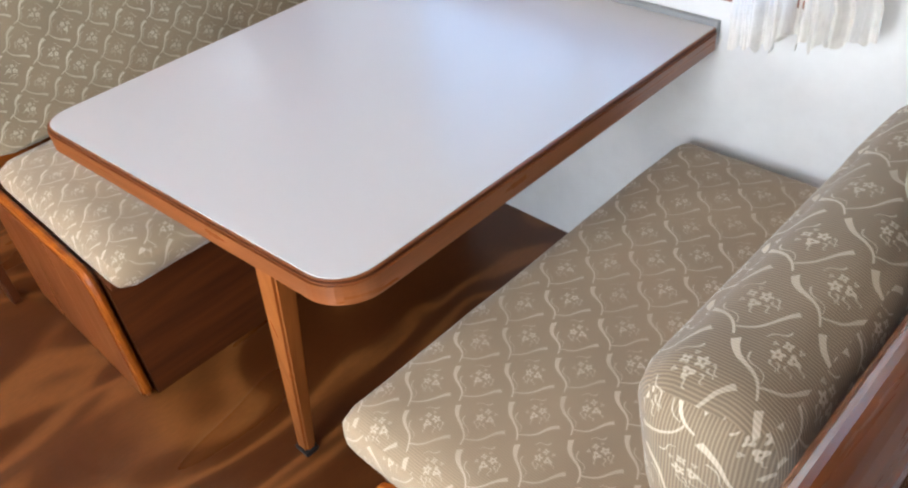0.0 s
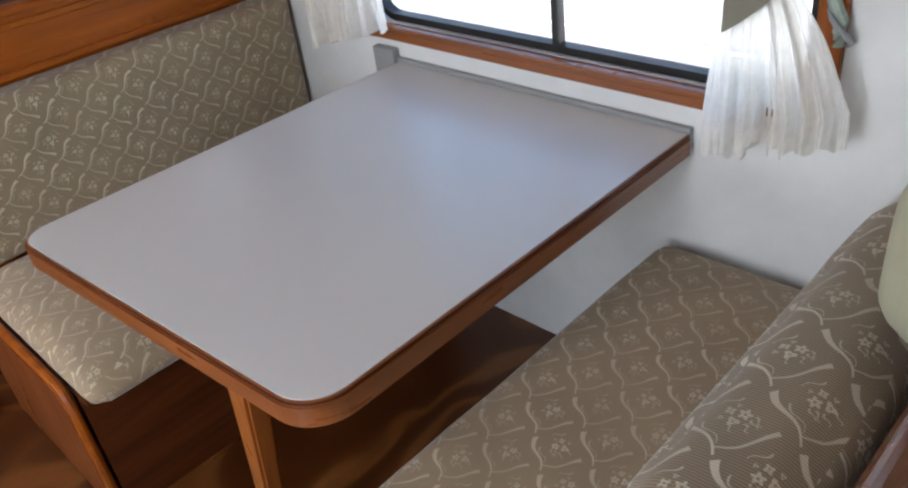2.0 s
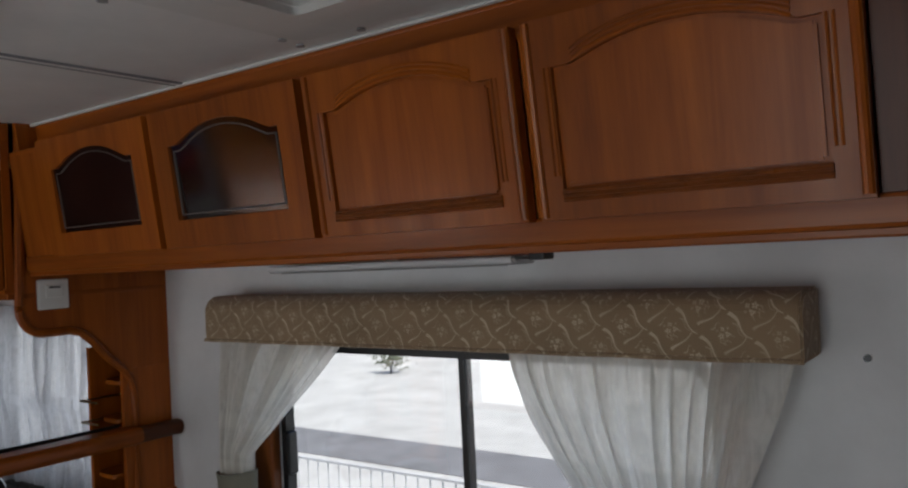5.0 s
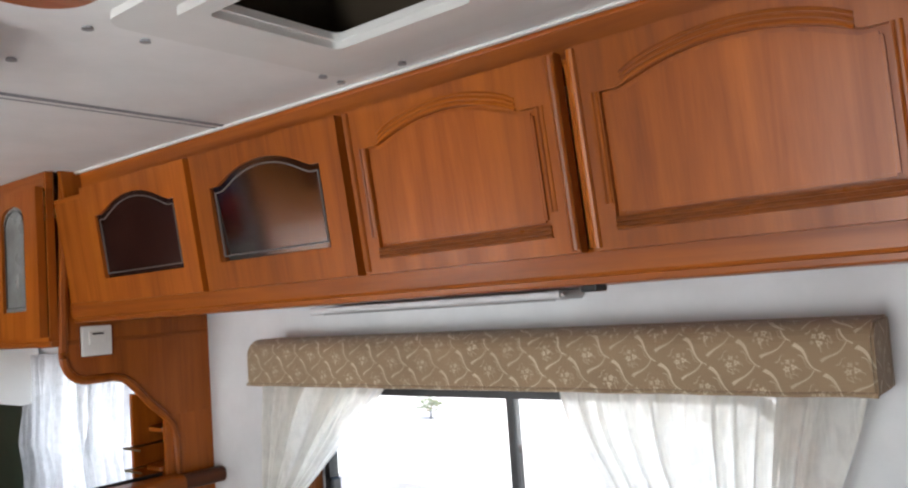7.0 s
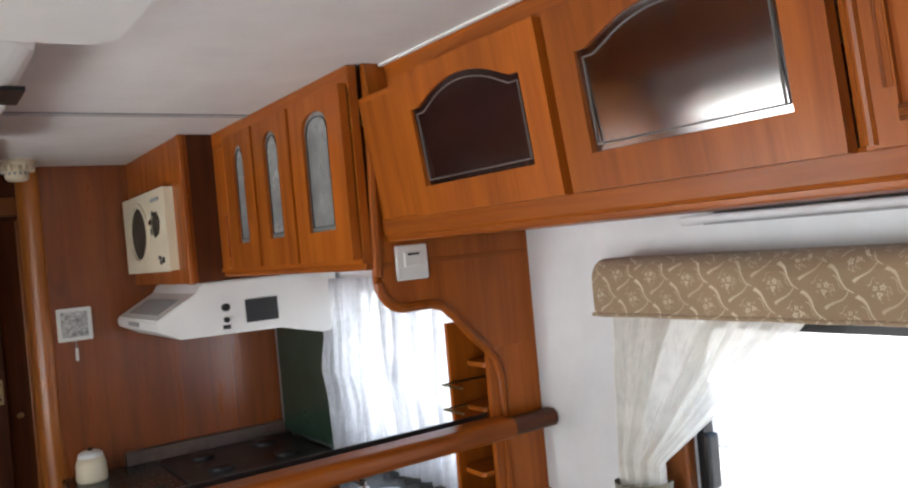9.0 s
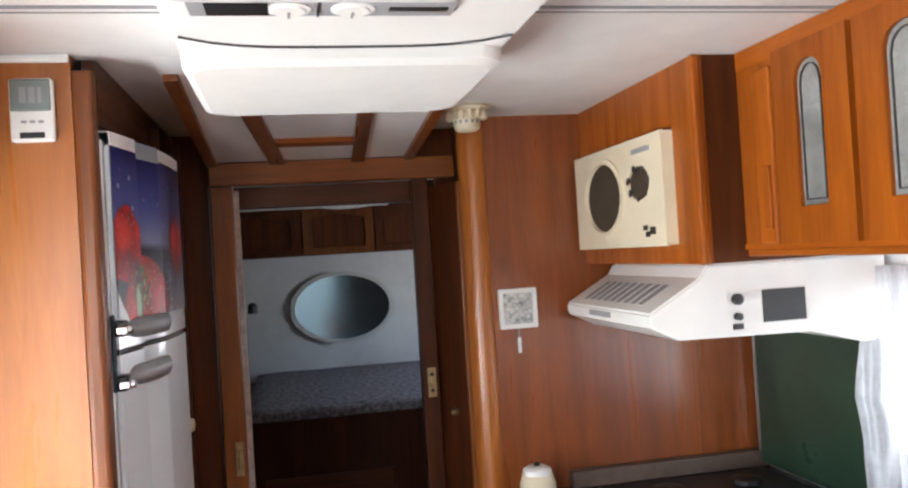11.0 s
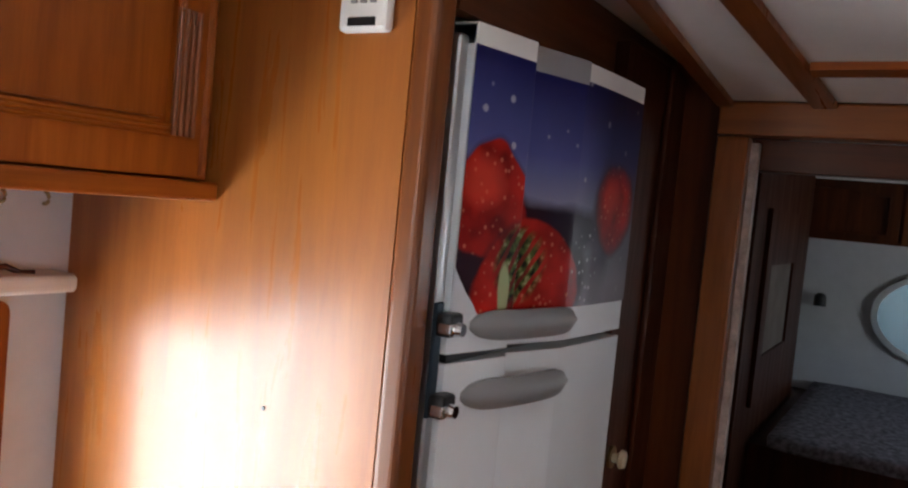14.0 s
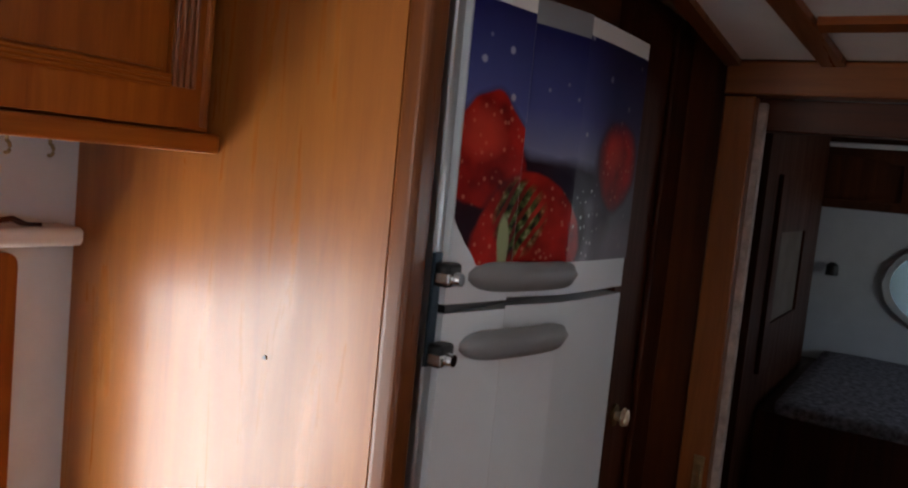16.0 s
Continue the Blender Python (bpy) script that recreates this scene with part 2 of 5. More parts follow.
OAK_V = wood("honey_oak_upright", (0.44, 0.116, 0.010), (0.24, 0.052, 0.004), rough=0.36, coat=0.08, spec=0.28)
POST = wood("post_wood", (0.29, 0.084, 0.018), (0.15, 0.040, 0.008), coat=0.1, spec=0.35)
OAK_H = wood("honey_oak_lengthwise", (0.44, 0.116, 0.010), (0.24, 0.052, 0.004), "u", rough=0.36, coat=0.08, spec=0.28)
PANEL = wood("varnished_panel", (0.47, 0.158, 0.028), (0.32, 0.096, 0.015), rough=0.30, coat=0.2)
KNOTTY = wood("knotty_panel", (0.26, 0.068, 0.015), (0.15, 0.037, 0.009), knots=0.85, rough=0.30, coat=0.5)
BENCHWOOD = wood("bench_end_wood", (0.30, 0.085, 0.022), (0.17, 0.045, 0.011), coat=0.4)
# upright dark wood, also used for oak whose shade is put into the colour
DARK_SHADED_V = wood("dark_and_shaded_wood_upright", (0.125, 0.034, 0.009), (0.055, 0.013, 0.004), rough=0.35, coat=0.04, spec=0.25)
# near-black dark wood; in the bedroom it also carries the room's dimness
CLOSET = wood("dark_dimmed_wood", (0.085, 0.020, 0.005), (0.035, 0.008, 0.0025), rough=0.45, coat=0.05, spec=0.18)
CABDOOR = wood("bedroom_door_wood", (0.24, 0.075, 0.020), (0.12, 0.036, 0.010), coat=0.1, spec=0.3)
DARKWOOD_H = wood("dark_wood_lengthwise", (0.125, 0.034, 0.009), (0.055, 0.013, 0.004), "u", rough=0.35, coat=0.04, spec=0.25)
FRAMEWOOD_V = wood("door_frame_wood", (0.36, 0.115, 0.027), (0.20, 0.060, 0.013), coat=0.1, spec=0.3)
FRAMEWOOD_H = wood("door_head_wood", (0.36, 0.115, 0.027), (0.20, 0.060, 0.013), "u", coat=0.1, spec=0.3)
RAILWOOD = wood("rail_wood", (0.20, 0.056, 0.014), (0.10, 0.027, 0.007), "u", rough=0.24, coat=0.6, spec=0.5)
EDGEWOOD = wood("edge_wood", (0.35, 0.110, 0.032), (0.21, 0.060, 0.016), "u", rough=0.3)
WALLWHITE = plain("wall_board_white", (0.72, 0.73, 0.74), 0.6, bumpy=0.12, bscale=160, var=0.05)
CEILWHITE = plain("ceiling_white", (0.85, 0.85, 0.83), 0.45, bumpy=0.06, bscale=120, var=0.04)
LAMINATE = plain("white_laminate", (0.62, 0.62, 0.62), 0.24, var=0.015, scale=0.7)
PLASTIC = plain("white_plastic", (0.78, 0.78, 0.75), 0.35, var=0.03)
CREAM = plain("cream_plastic", (0.72, 0.64, 0.47), 0.45, var=0.04)
GREYPL = plain("grey_plastic", (0.29, 0.30, 0.31), 0.35)
BLACKPL = plain("black_plastic", (0.012, 0.012, 0.013), 0.35)
BLACKMET = plain("black_frame", (0.01, 0.01, 0.011), 0.4)
CHROME = plain("chrome", (0.75, 0.75, 0.76), 0.12, 1.0)
BRASS = plain("brass", (0.42, 0.33, 0.18), 0.35, 1.0, var=0.2, scale=60)
ALU = plain("aluminium", (0.55, 0.56, 0.58), 0.3, 0.9)
FRIDGE = plain("fridge_enamel", (0.80, 0.87, 0.91), 0.22, var=0.02, coat=0.4)
FABRIC = fabric("floral_upholstery", (0.375, 0.275, 0.172), (0.64, 0.535, 0.40), 1.0, 0.785)
FABRIC_P = fabric("floral_pelmet", (0.35, 0.245, 0.145), (0.72, 0.62, 0.45), 1.3, 0.72)
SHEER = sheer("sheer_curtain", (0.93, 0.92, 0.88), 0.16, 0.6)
# white lace given a grey base that offsets the bright lamp behind it
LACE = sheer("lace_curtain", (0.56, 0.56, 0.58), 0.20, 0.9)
SCRAP = plain("pale_green_cloth", (0.36, 0.42, 0.37), 0.9, var=0.2, scale=40)
TIE = plain("tie_band_cloth", (0.21, 0.20, 0.155), 0.9, bumpy=0.3)
PANE = clear("window_pane", (0.97, 0.98, 0.98))
LEADED = plain("frosted_leaded_glass", (0.24, 0.245, 0.235), 0.28, var=0.3, scale=9, bumpy=0.3, bscale=120)
LEADPALE = plain("pale_lead", (0.12, 0.10, 0.09), 0.5)
LEADLINE = plain("dark_lead", (0.05, 0.045, 0.04), 0.5)
SMOKED_L = clear("smoked_glass_pale", (0.30, 0.20, 0.17), 0.42, 0.10)
SMOKED = plain("smoked_glass", (0.030, 0.011, 0.008), 0.14, var=0.3, scale=5)
COUNTER = plain("dark_worktop", (0.03, 0.033, 0.032), 0.25, var=0.4, scale=90)
GREEN = plain("green_splash_panel", (0.018, 0.045, 0.028), 0.3, var=0.2)
SPREAD = plain("bedspread", (0.24, 0.225, 0.26), 0.9, var=0.5, scale=40, bumpy=0.6, bscale=60)
MIRROR = plain("mirror_glass", (0.46, 0.72, 0.84), 0.14, 1.0, var=0.02)
CONCRETE = plain("pale_concrete", (0.66, 0.65, 0.63), 0.85, var=0.12, scale=1.5, bumpy=0.2, bscale=40)
ASPHALT = plain("grey_paving", (0.25, 0.25, 0.265), 0.9, var=0.15, scale=2.0, bumpy=0.3, bscale=60)
RENDERW = plain("white_render", (0.78, 0.77, 0.74), 0.85, var=0.06, scale=2.0)
GREYREN = plain("grey_render", (0.26, 0.26, 0.28), 0.85, var=0.1, scale=2.0)
RAILGREY = plain("pale_rail_paint", (0.72, 0.72, 0.73), 0.5)
LEAF = plain("leaf", (0.11, 0.13, 0.08), 0.6, var=0.3)

FABRIC_B = fabric("floral_back_cushion", (0.31, 0.235, 0.15), (0.70, 0.62, 0.48), 0.80, 0.80, 0.75)
FABRIC_L = fabric("floral_partition_cushion", (0.29, 0.225, 0.14), (0.60, 0.53, 0.40), 1.12, 0.785)
OLIVE = plain("plain_padding", (0.34, 0.33, 0.24), 0.8, bumpy=0.2)
KNIT = plain("grey_knit", (0.24, 0.26, 0.28), 0.9, var=0.15, scale=60, bumpy=0.5, bscale=200)
GREYSTONE = plain("grey_upstand", (0.11, 0.075, 0.06), 0.5, var=0.2, scale=30)
DARKHOLE = plain("dark_mesh", (0.05, 0.035, 0.02), 0.8)
PALEEDGE = plain("pale_jamb_edge", (0.55, 0.46, 0.41), 0.7, var=0.3, scale=25)
# whitish door front whose colour is lowered to stand for the dim bedroom
PALEWOOD = plain("dimmed_pale_front", (0.13, 0.095, 0.075), 0.5)
GRILLE = plain("grille_plastic", (0.62, 0.63, 0.63), 0.4)
DARKBLUE = plain("dark_metal_plate", (0.03, 0.05, 0.07), 0.35, 0.6)
LCD = plain("lcd_grey", (0.22, 0.26, 0.25), 0.25)
PRINT = plain("printed_dial", (0.5, 0.5, 0.48), 0.5, var=0.5, scale=60)

def floor_material():
    """Vinyl printed with broad wood figure, glossy."""
    m, nt, b = nodes_of("vinyl_floor")
    co = coords(nt, (0.35, 1, 1), 0.15)
    n = N(nt, "TexNoise", Scale=2.6, Detail=2.0, Distortion=1.0)
    L(nt, co, n.inputs["Vector"])
    w = N(nt, "TexWave", wave_type="RINGS", Scale=1.6, Distortion=1.5, Detail=1.0)
    w.inputs["Detail Scale"].default_value = 1.2
    L(nt, n.outputs["Color"], w.inputs["Vector"])
    f = N(nt, "TexNoise", Scale=120.0, Detail=3.0)
    L(nt, co, f.inputs["Vector"])
    c1 = ramp(nt, w.outputs["Fac"], [(0.1, (0.085, 0.023, 0.005)), (0.6, (0.110, 0.032, 0.007)), (0.98, (0.215, 0.075, 0.019))]).outputs[0]
    L(nt, mix(nt, 0.5, c1, ramp(nt, f.outputs[0], [(0.3, 0.7), (0.7, 1.0)]).outputs[0], "MULTIPLY"), b.inputs["Base Color"])
    L(nt, ramp(nt, n.outputs[0], [(0.3, 0.38), (0.7, 0.24)]).outputs[0], b.inputs["Roughness"])
    return m


FLOORMAT = floor_material()


def picture_material():
    """Printed door film: blue fading to pale, three strawberries with seeds, a leaf and bubbles, in metres across the door."""
    m, nt, b = nodes_of("strawberry_print")
    tc = nt.nodes.new("ShaderNodeTexCoord")
    sep = nt.nodes.new("ShaderNodeSeparateXYZ")
    wob = N(nt, "TexNoise", Scale=14.0, Detail=2.0)
    L(nt, tc.outputs["UV"], wob.inputs["Vector"])
    add = nt.nodes.new("ShaderNodeVectorMath")
    add.operation = "MULTIPLY_ADD"
    add.inputs[1].default_value = (0.02, 0.02, 0)
    L(nt, wob.outputs["Color"], add.inputs[0])
    L(nt, tc.outputs["UV"], add.inputs[2])
    L(nt, add.outputs[0], sep.inputs[0])
    u = math_n(nt, "MULTIPLY", math_n(nt, "SUBTRACT", sep.outputs[0], 3.405 + 0.010), 1.08)
    v = math_n(nt, "SUBTRACT", sep.outputs[1], 1.528 + 0.010)

    def blob(cu, cv, ru, rv, soft=0.12, taper=0.0):
        du = math_n(nt, "DIVIDE", math_n(nt, "SUBTRACT", u, cu), ru)
        if taper:
            tp = math_n(nt, "DIVIDE", math_n(nt, "SUBTRACT", v, cv), rv)
            du = math_n(nt, "DIVIDE", du, math_n(nt, "SUBTRACT", 1.0, math_n(nt, "MULTIPLY", tp, taper)))
        dv = math_n(nt, "DIVIDE", math_n(nt, "SUBTRACT", v, cv), rv)
        d = math_n(nt, "ADD", math_n(nt, "MULTIPLY", du, du), math_n(nt, "MULTIPLY", dv, dv))
        return ramp(nt, d, [(1 - soft, 1.0), (1.0, 0.0)]).outputs[0]

    grad = ramp(nt, math_n(nt, "DIVIDE", v, 0.33), [(0.1, (0.34, 0.33, 0.38)), (0.42, (0.27, 0.29, 0.42)), (0.66, (0.09, 0.105, 0.31)), (1.0, (0.014, 0.014, 0.10))]).outputs[0]
    spots = N(nt, "TexVoronoi", Scale=26.0)
    L(nt, tc.outputs["UV"], spots.inputs["Vector"])
    bub = ramp(nt, spots.outputs["Distance"], [(0.10, 1.0), (0.16, 0.0)]).outputs[0]
    col = mix(nt, math_n(nt, "MULTIPLY", bub, 0.5), grad, (0.75, 0.75, 0.8))
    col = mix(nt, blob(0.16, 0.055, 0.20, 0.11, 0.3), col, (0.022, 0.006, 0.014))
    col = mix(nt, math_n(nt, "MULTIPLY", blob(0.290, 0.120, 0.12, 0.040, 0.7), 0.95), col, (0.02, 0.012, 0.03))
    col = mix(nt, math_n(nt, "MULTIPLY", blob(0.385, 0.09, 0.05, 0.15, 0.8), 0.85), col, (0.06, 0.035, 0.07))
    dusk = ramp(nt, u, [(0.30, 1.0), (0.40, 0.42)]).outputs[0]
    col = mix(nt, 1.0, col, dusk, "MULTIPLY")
    seeds = N(nt, "TexVoronoi", Scale=70.0)
    L(nt, tc.outputs["UV"], seeds.inputs["Vector"])
    sd = ramp(nt, seeds.outputs["Distance"], [(0.16, 1.0), (0.26, 0.0)]).outputs[0]
    tone = N(nt, "TexNoise", Scale=18.0, Detail=2.0)
    L(nt, tc.outputs["UV"], tone.inputs["Vector"])
    red = mix(nt, math_n(nt, "MULTIPLY", sd, 0.45), ramp(nt, tone.outputs[0], [(0.3, (0.17, 0.004, 0.005)), (0.7, (0.52, 0.016, 0.010))]).outputs[0], (0.75, 0.30, 0.18))
    for args in ((0.065, 0.152, 0.100, 0.078, 0.12, 0.42), (0.440, 0.152, 0.085, 0.075, 0.6, -0.15), (0.175, 0.047, 0.140, 0.088, 0.12, 0.30)):
        edge = blob(args[0], args[1], args[2] * 1.08, args[3] * 1.08, 0.3, args[5])
        col = mix(nt, math_n(nt, "MULTIPLY", edge, 0.75), col, (0.04, 0.006, 0.014))
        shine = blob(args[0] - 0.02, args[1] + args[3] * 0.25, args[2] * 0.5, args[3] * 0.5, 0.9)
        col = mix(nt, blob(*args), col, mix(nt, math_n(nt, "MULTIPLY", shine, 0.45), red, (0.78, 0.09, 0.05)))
    pale = blob(0.46, 0.0, 0.14, 0.075, 0.8)
    col = mix(nt, math_n(nt, "MULTIPLY", pale, 0.6), col, (0.22, 0.20, 0.24))
    leafn = N(nt, "TexNoise", Scale=60.0, Detail=2.0)
    L(nt, tc.outputs["UV"], leafn.inputs["Vector"])
    leaf = ramp(nt, leafn.outputs[0], [(0.38, (0.008, 0.012, 0.006)), (0.56, (0.10, 0.14, 0.035)), (0.72, (0.42, 0.48, 0.26))]).outputs[0]
    rot_u = math_n(nt, "ADD", u, math_n(nt, "MULTIPLY", math_n(nt, "SUBTRACT", v, 0.06), -0.75))
    fan = math_n(nt, "ADD", math_n(nt, "MULTIPLY", math_n(nt, "SINE", math_n(nt, "MULTIPLY", rot_u, 260.0)), 0.5), 0.5)
    sepal = math_n(nt, "MULTIPLY", blob(0.150, 0.062, 0.075, 0.066, 0.5), ramp(nt, fan, [(0.25, 0.0), (0.5, 1.0)]).outputs[0])
    col = mix(nt, math_n(nt, "MULTIPLY", blob(0.140, 0.062, 0.060, 0.066, 0.6), 0.7), col, (0.012, 0.012, 0.008))
    col = mix(nt, sepal, col, leaf)
    stem = blob(0.105, 0.030, 0.014, 0.045, 0.4)
    col = mix(nt, stem, col, (0.36, 0.42, 0.22))
    water = blob(0.335, 0.055, 0.05, 0.085, 0.7)
    col = mix(nt, math_n(nt, "MULTIPLY", water, ramp(nt, seeds.outputs["Distance"], [(0.12, 0.8), (0.26, 0.0)]).outputs[0]), col, (0.6, 0.58, 0.62))
    corner = math_n(nt, "LESS_THAN", math_n(nt, "ADD", math_n(nt, "MULTIPLY", u, 1.15), v), 0.062)
    col = mix(nt, corner, col, (0.72, 0.76, 0.80))
    L(nt, col, b.inputs["Base Color"])
    b.inputs["Roughness"].default_value = 0.3
    b.inputs["Specular IOR Level"].default_value = 0.12
    return m


PICTURE = picture_material()

# ---- building helpers: everything is given in world metres ----


def uv_box(bm, inv=None):
    lay = bm.loops.layers.uv.verify()
    for f in bm.faces:
        n = f.normal
        ax = max(range(3), key=lambda i: abs(n[i]))
        a, c = ((1, 2), (0, 2), (0, 1))[ax]
        for lp in f.loops:
            lp[lay].uv = (lp.vert.co[a], lp.vert.co[c])


def mesh_of(name, bm, mat, smooth=False):
    bm.normal_update()
    uv_box(bm)
    me = bpy.data.meshes.new(name)
    bm.to_mesh(me)
    bm.free()
    if mat:
        me.materials.append(mat)
    if smooth:
        for p in me.polygons:
            p.use_smooth = True
    return me


def part(name, bm, mat, parent, label="", smooth=False):
    me = mesh_of(name, bm, mat, smooth)
    ob = new(name, me)
    base = parent
    while base.parent:
        base = base.parent
    me.transform(Matrix.Translation(-base.location))
    ob.parent = parent
    if label:
        ob["label"] = label
    return ob


def thing(name, at, label, category, group="", kind=""):
    ob = new(name)
    ob.location = at
    ob.empty_display_size = 0.1
    return tagged(ob, label, category, group, kind)


def single(name, bm, mat, label, category, group="", kind="", smooth=False):
    return tagged(new(name, mesh_of(name, bm, mat, smooth)), label, category, group, kind)


def B(x0, x1, y0, y1, z0, z1, bevel=0.0, seg=2, bm=None):
    own = bmesh.new()
    bmesh.ops.create_cube(own, size=1.0, matrix=Matrix.Translation(((x0 + x1) / 2, (y0 + y1) / 2, (z0 + z1) / 2)) @ Matrix.Diagonal((x1 - x0, y1 - y0, z1 - z0, 1)))
    if bevel:
        bmesh.ops.bevel(own, geom=own.edges[:], offset=bevel, segments=seg, profile=0.5, affect="EDGES")
    if bm is None:
        return own
    me = bpy.data.meshes.new("tmp")
    own.to_mesh(me)
    own.free()
    bm.from_mesh(me)
    bpy.data.meshes.remove(me)
    return bm


def join(*bms):
    out = bmesh.new()
    for b in bms:
        me = bpy.data.meshes.new("tmp")
        b.to_mesh(me)
        b.free()
        out.from_mesh(me)
        bpy.data.meshes.remove(me)
    return out


def prism(poly, axis, a, b, bevel=0.0, seg=2):
    """A flat outline pushed from a to b along an axis; the outline's two numbers are the other axes in order."""
    bm = bmesh.new()
    ix = "xyz".index(axis)

    def P(p, v):
        c = list(p)
        c.insert(ix, v)
        return c
    lo = [bm.verts.new(P(p, a)) for p in poly]
    hi = [bm.verts.new(P(p, b)) for p in poly]
    bm.faces.new(lo)
    bm.faces.new(hi[::-1])
    n = len(poly)
    for i in range(n):
        bm.faces.new((lo[i], hi[i], hi[(i + 1) % n], lo[(i + 1) % n]))
    bmesh.ops.recalc_face_normals(bm, faces=bm.faces[:])
    if bevel:
        bmesh.ops.bevel(bm, geom=[e for e in bm.edges if len(e.link_faces) == 2 and e.calc_face_angle(0) > 0.6], offset=bevel, segments=seg, affect="EDGES")
    return bm


def ring(outer, inner, axis, a, b):
    """A flat frame between two outlines of as many corners, pushed along an axis."""
    bm = bmesh.new()
    ix = "xyz".index(axis)

    def V(p, v):
        c = list(p)
        c.insert(ix, v)
        return bm.verts.new(c)
    o0, o1, i0, i1 = [[V(p, v) for p in poly] for poly, v in ((outer, a), (outer, b), (inner, a), (inner, b))]
    n = len(outer)
    for i in range(n):
        j = (i + 1) % n
        for q in ((o0[i], o0[j], i0[j], i0[i]), (o1[i], i1[i], i1[j], o1[j]), (o0[i], o1[i], o1[j], o0[j]), (i0[i], i0[j], i1[j], i1[i])):
            bm.faces.new(q)
    bmesh.ops.recalc_face_normals(bm, faces=bm.faces[:])
    return bm


def cyl(p, q, r0, r1=None, seg=20):
    p, q = Vector(p), Vector(q)
    r1 = r0 if r1 is None else r1
    bm = bmesh.new()
    m = Matrix.Translation((p + q) / 2) @ (q - p).to_track_quat("Z", "Y").to_matrix().to_4x4()
    bmesh.ops.create_cone(bm, cap_ends=True, segments=seg, radius1=r0, radius2=r1, depth=(q - p).length, matrix=m)
    return bm


def lathe(center, profile, seg=28, axis="z"):
    bm = bmesh.new()
    rows = []
    for r, h in profile:
        row = []
        for i in range(seg):
            a = 2 * math.pi * i / seg
            d = (r * math.cos(a), r * math.sin(a), h) if axis == "z" else (h, r * math.cos(a), r * math.sin(a))
            row.append(bm.verts.new(Vector(center) + Vector(d)))
        rows.append(row)
    for u, w in zip(rows, rows[1:]):
        for i in range(seg):
            bm.faces.new((u[i], u[(i + 1) % seg], w[(i + 1) % seg], w[i]))
    bm.faces.new(rows[0][::-1])
    bm.faces.new(rows[-1])
    bmesh.ops.recalc_face_normals(bm, faces=bm.faces[:])
    return bm


def tube(points, r, seg=10):
    bm = bmesh.new()
    pts = [Vector(p) for p in points]
    rows = []
    for i, p in enumerate(pts):
        d = (pts[min(i + 1, len(pts) - 1)] - pts[max(i - 1, 0)]).normalized()
        qm = d.to_track_quat("Z", "Y").to_matrix()
        rows.append([bm.verts.new(p + qm @ Vector((r * math.cos(2 * math.pi * k / seg), r * math.sin(2 * math.pi * k / seg), 0))) for k in range(seg)])
    for u, w in zip(rows, rows[1:]):
        for k in range(seg):
            bm.faces.new((u[k], u[(k + 1) % seg], w[(k + 1) % seg], w[k]))
    bm.faces.new(rows[0][::-1])
    bm.faces.new(rows[-1])
    bmesh.ops.recalc_face_normals(bm, faces=bm.faces[:])
    return bm


def rrect(a0, a1, b0, b1, r, seg=6):
    """A rectangle with rounded corners; r is one radius or four (a0b0, a1b0, a1b1, a0b1)."""
    rs = (r,) * 4 if isinstance(r, (int, float)) else r
    out = []
    for (ca, cb, s), rr in zip(((a0, b0, math.pi), (a1, b0, 1.5 * math.pi), (a1, b1, 0), (a0, b1, 0.5 * math.pi)), rs):
        sa, sb = (1 if ca == a0 else -1), (1 if cb == b0 else -1)
        for k in range(seg + 1):
            t = s + 0.5 * math.pi * k / seg
            out.append((ca + sa * rr + rr * math.cos(t), cb + sb * rr + rr * math.sin(t)))
    return out


def cushion(x0, x1, y0, y1, z0, z1, r=0.035, puff=0.012, nx=24, ny=14, nz=6, sag=0.0):
    """A padded block with rounded edges, slightly swollen and uneven faces."""
    bm = bmesh.new()
    bmesh.ops.create_cube(bm, size=2.0)
    bmesh.ops.subdivide_edges(bm, edges=bm.edges[:], cuts=14, use_grid_fill=True)
    h = Vector(((x1 - x0) / 2, (y1 - y0) / 2, (z1 - z0) / 2))
    c = Vector(((x1 + x0) / 2, (y1 + y0) / 2, (z1 + z0) / 2))
    for v in bm.verts:
        u = v.co.copy()
        s = Vector([math.copysign(abs(a) ** 0.6, a) for a in u])
        p = Vector([s[i] * h[i] for i in range(3)])
        core = Vector([max(-(h[i] - r), min(h[i] - r, p[i])) for i in range(3)])
        d = p - core
        if d.length > 1e-6:
            p = core + d.normalized() * r
        swell = puff * (1 - u.x ** 2) ** 0.5 * (1 - u.y ** 2) ** 0.5 if abs(u.z) > 0.99 else puff * 0.6 * (1 - u.z ** 2)
        k = min(range(3), key=lambda i: h[i])
        if abs(u[k]) > 0.99:
            o = [i for i in range(3) if i != k]
            p[k] += math.copysign(puff * ((1 - u[o[0]] ** 2) * (1 - u[o[1]] ** 2)) ** 0.5, u[k])
        p += Vector((0, 0, 0.005 * noise.noise((c + p) * 5.0) + 0.0025 * noise.noise((c + p) * 13.0)))
        v.co = c + p
    bmesh.ops.recalc_face_normals(bm, faces=bm.faces[:])
    return bm


def wall_boxes(axis, a, b, u0, u1, z0, z1, holes):
    """A wall slab normal to an axis, from a to b thick, with rectangular holes (u0, u1, z0, z1)."""
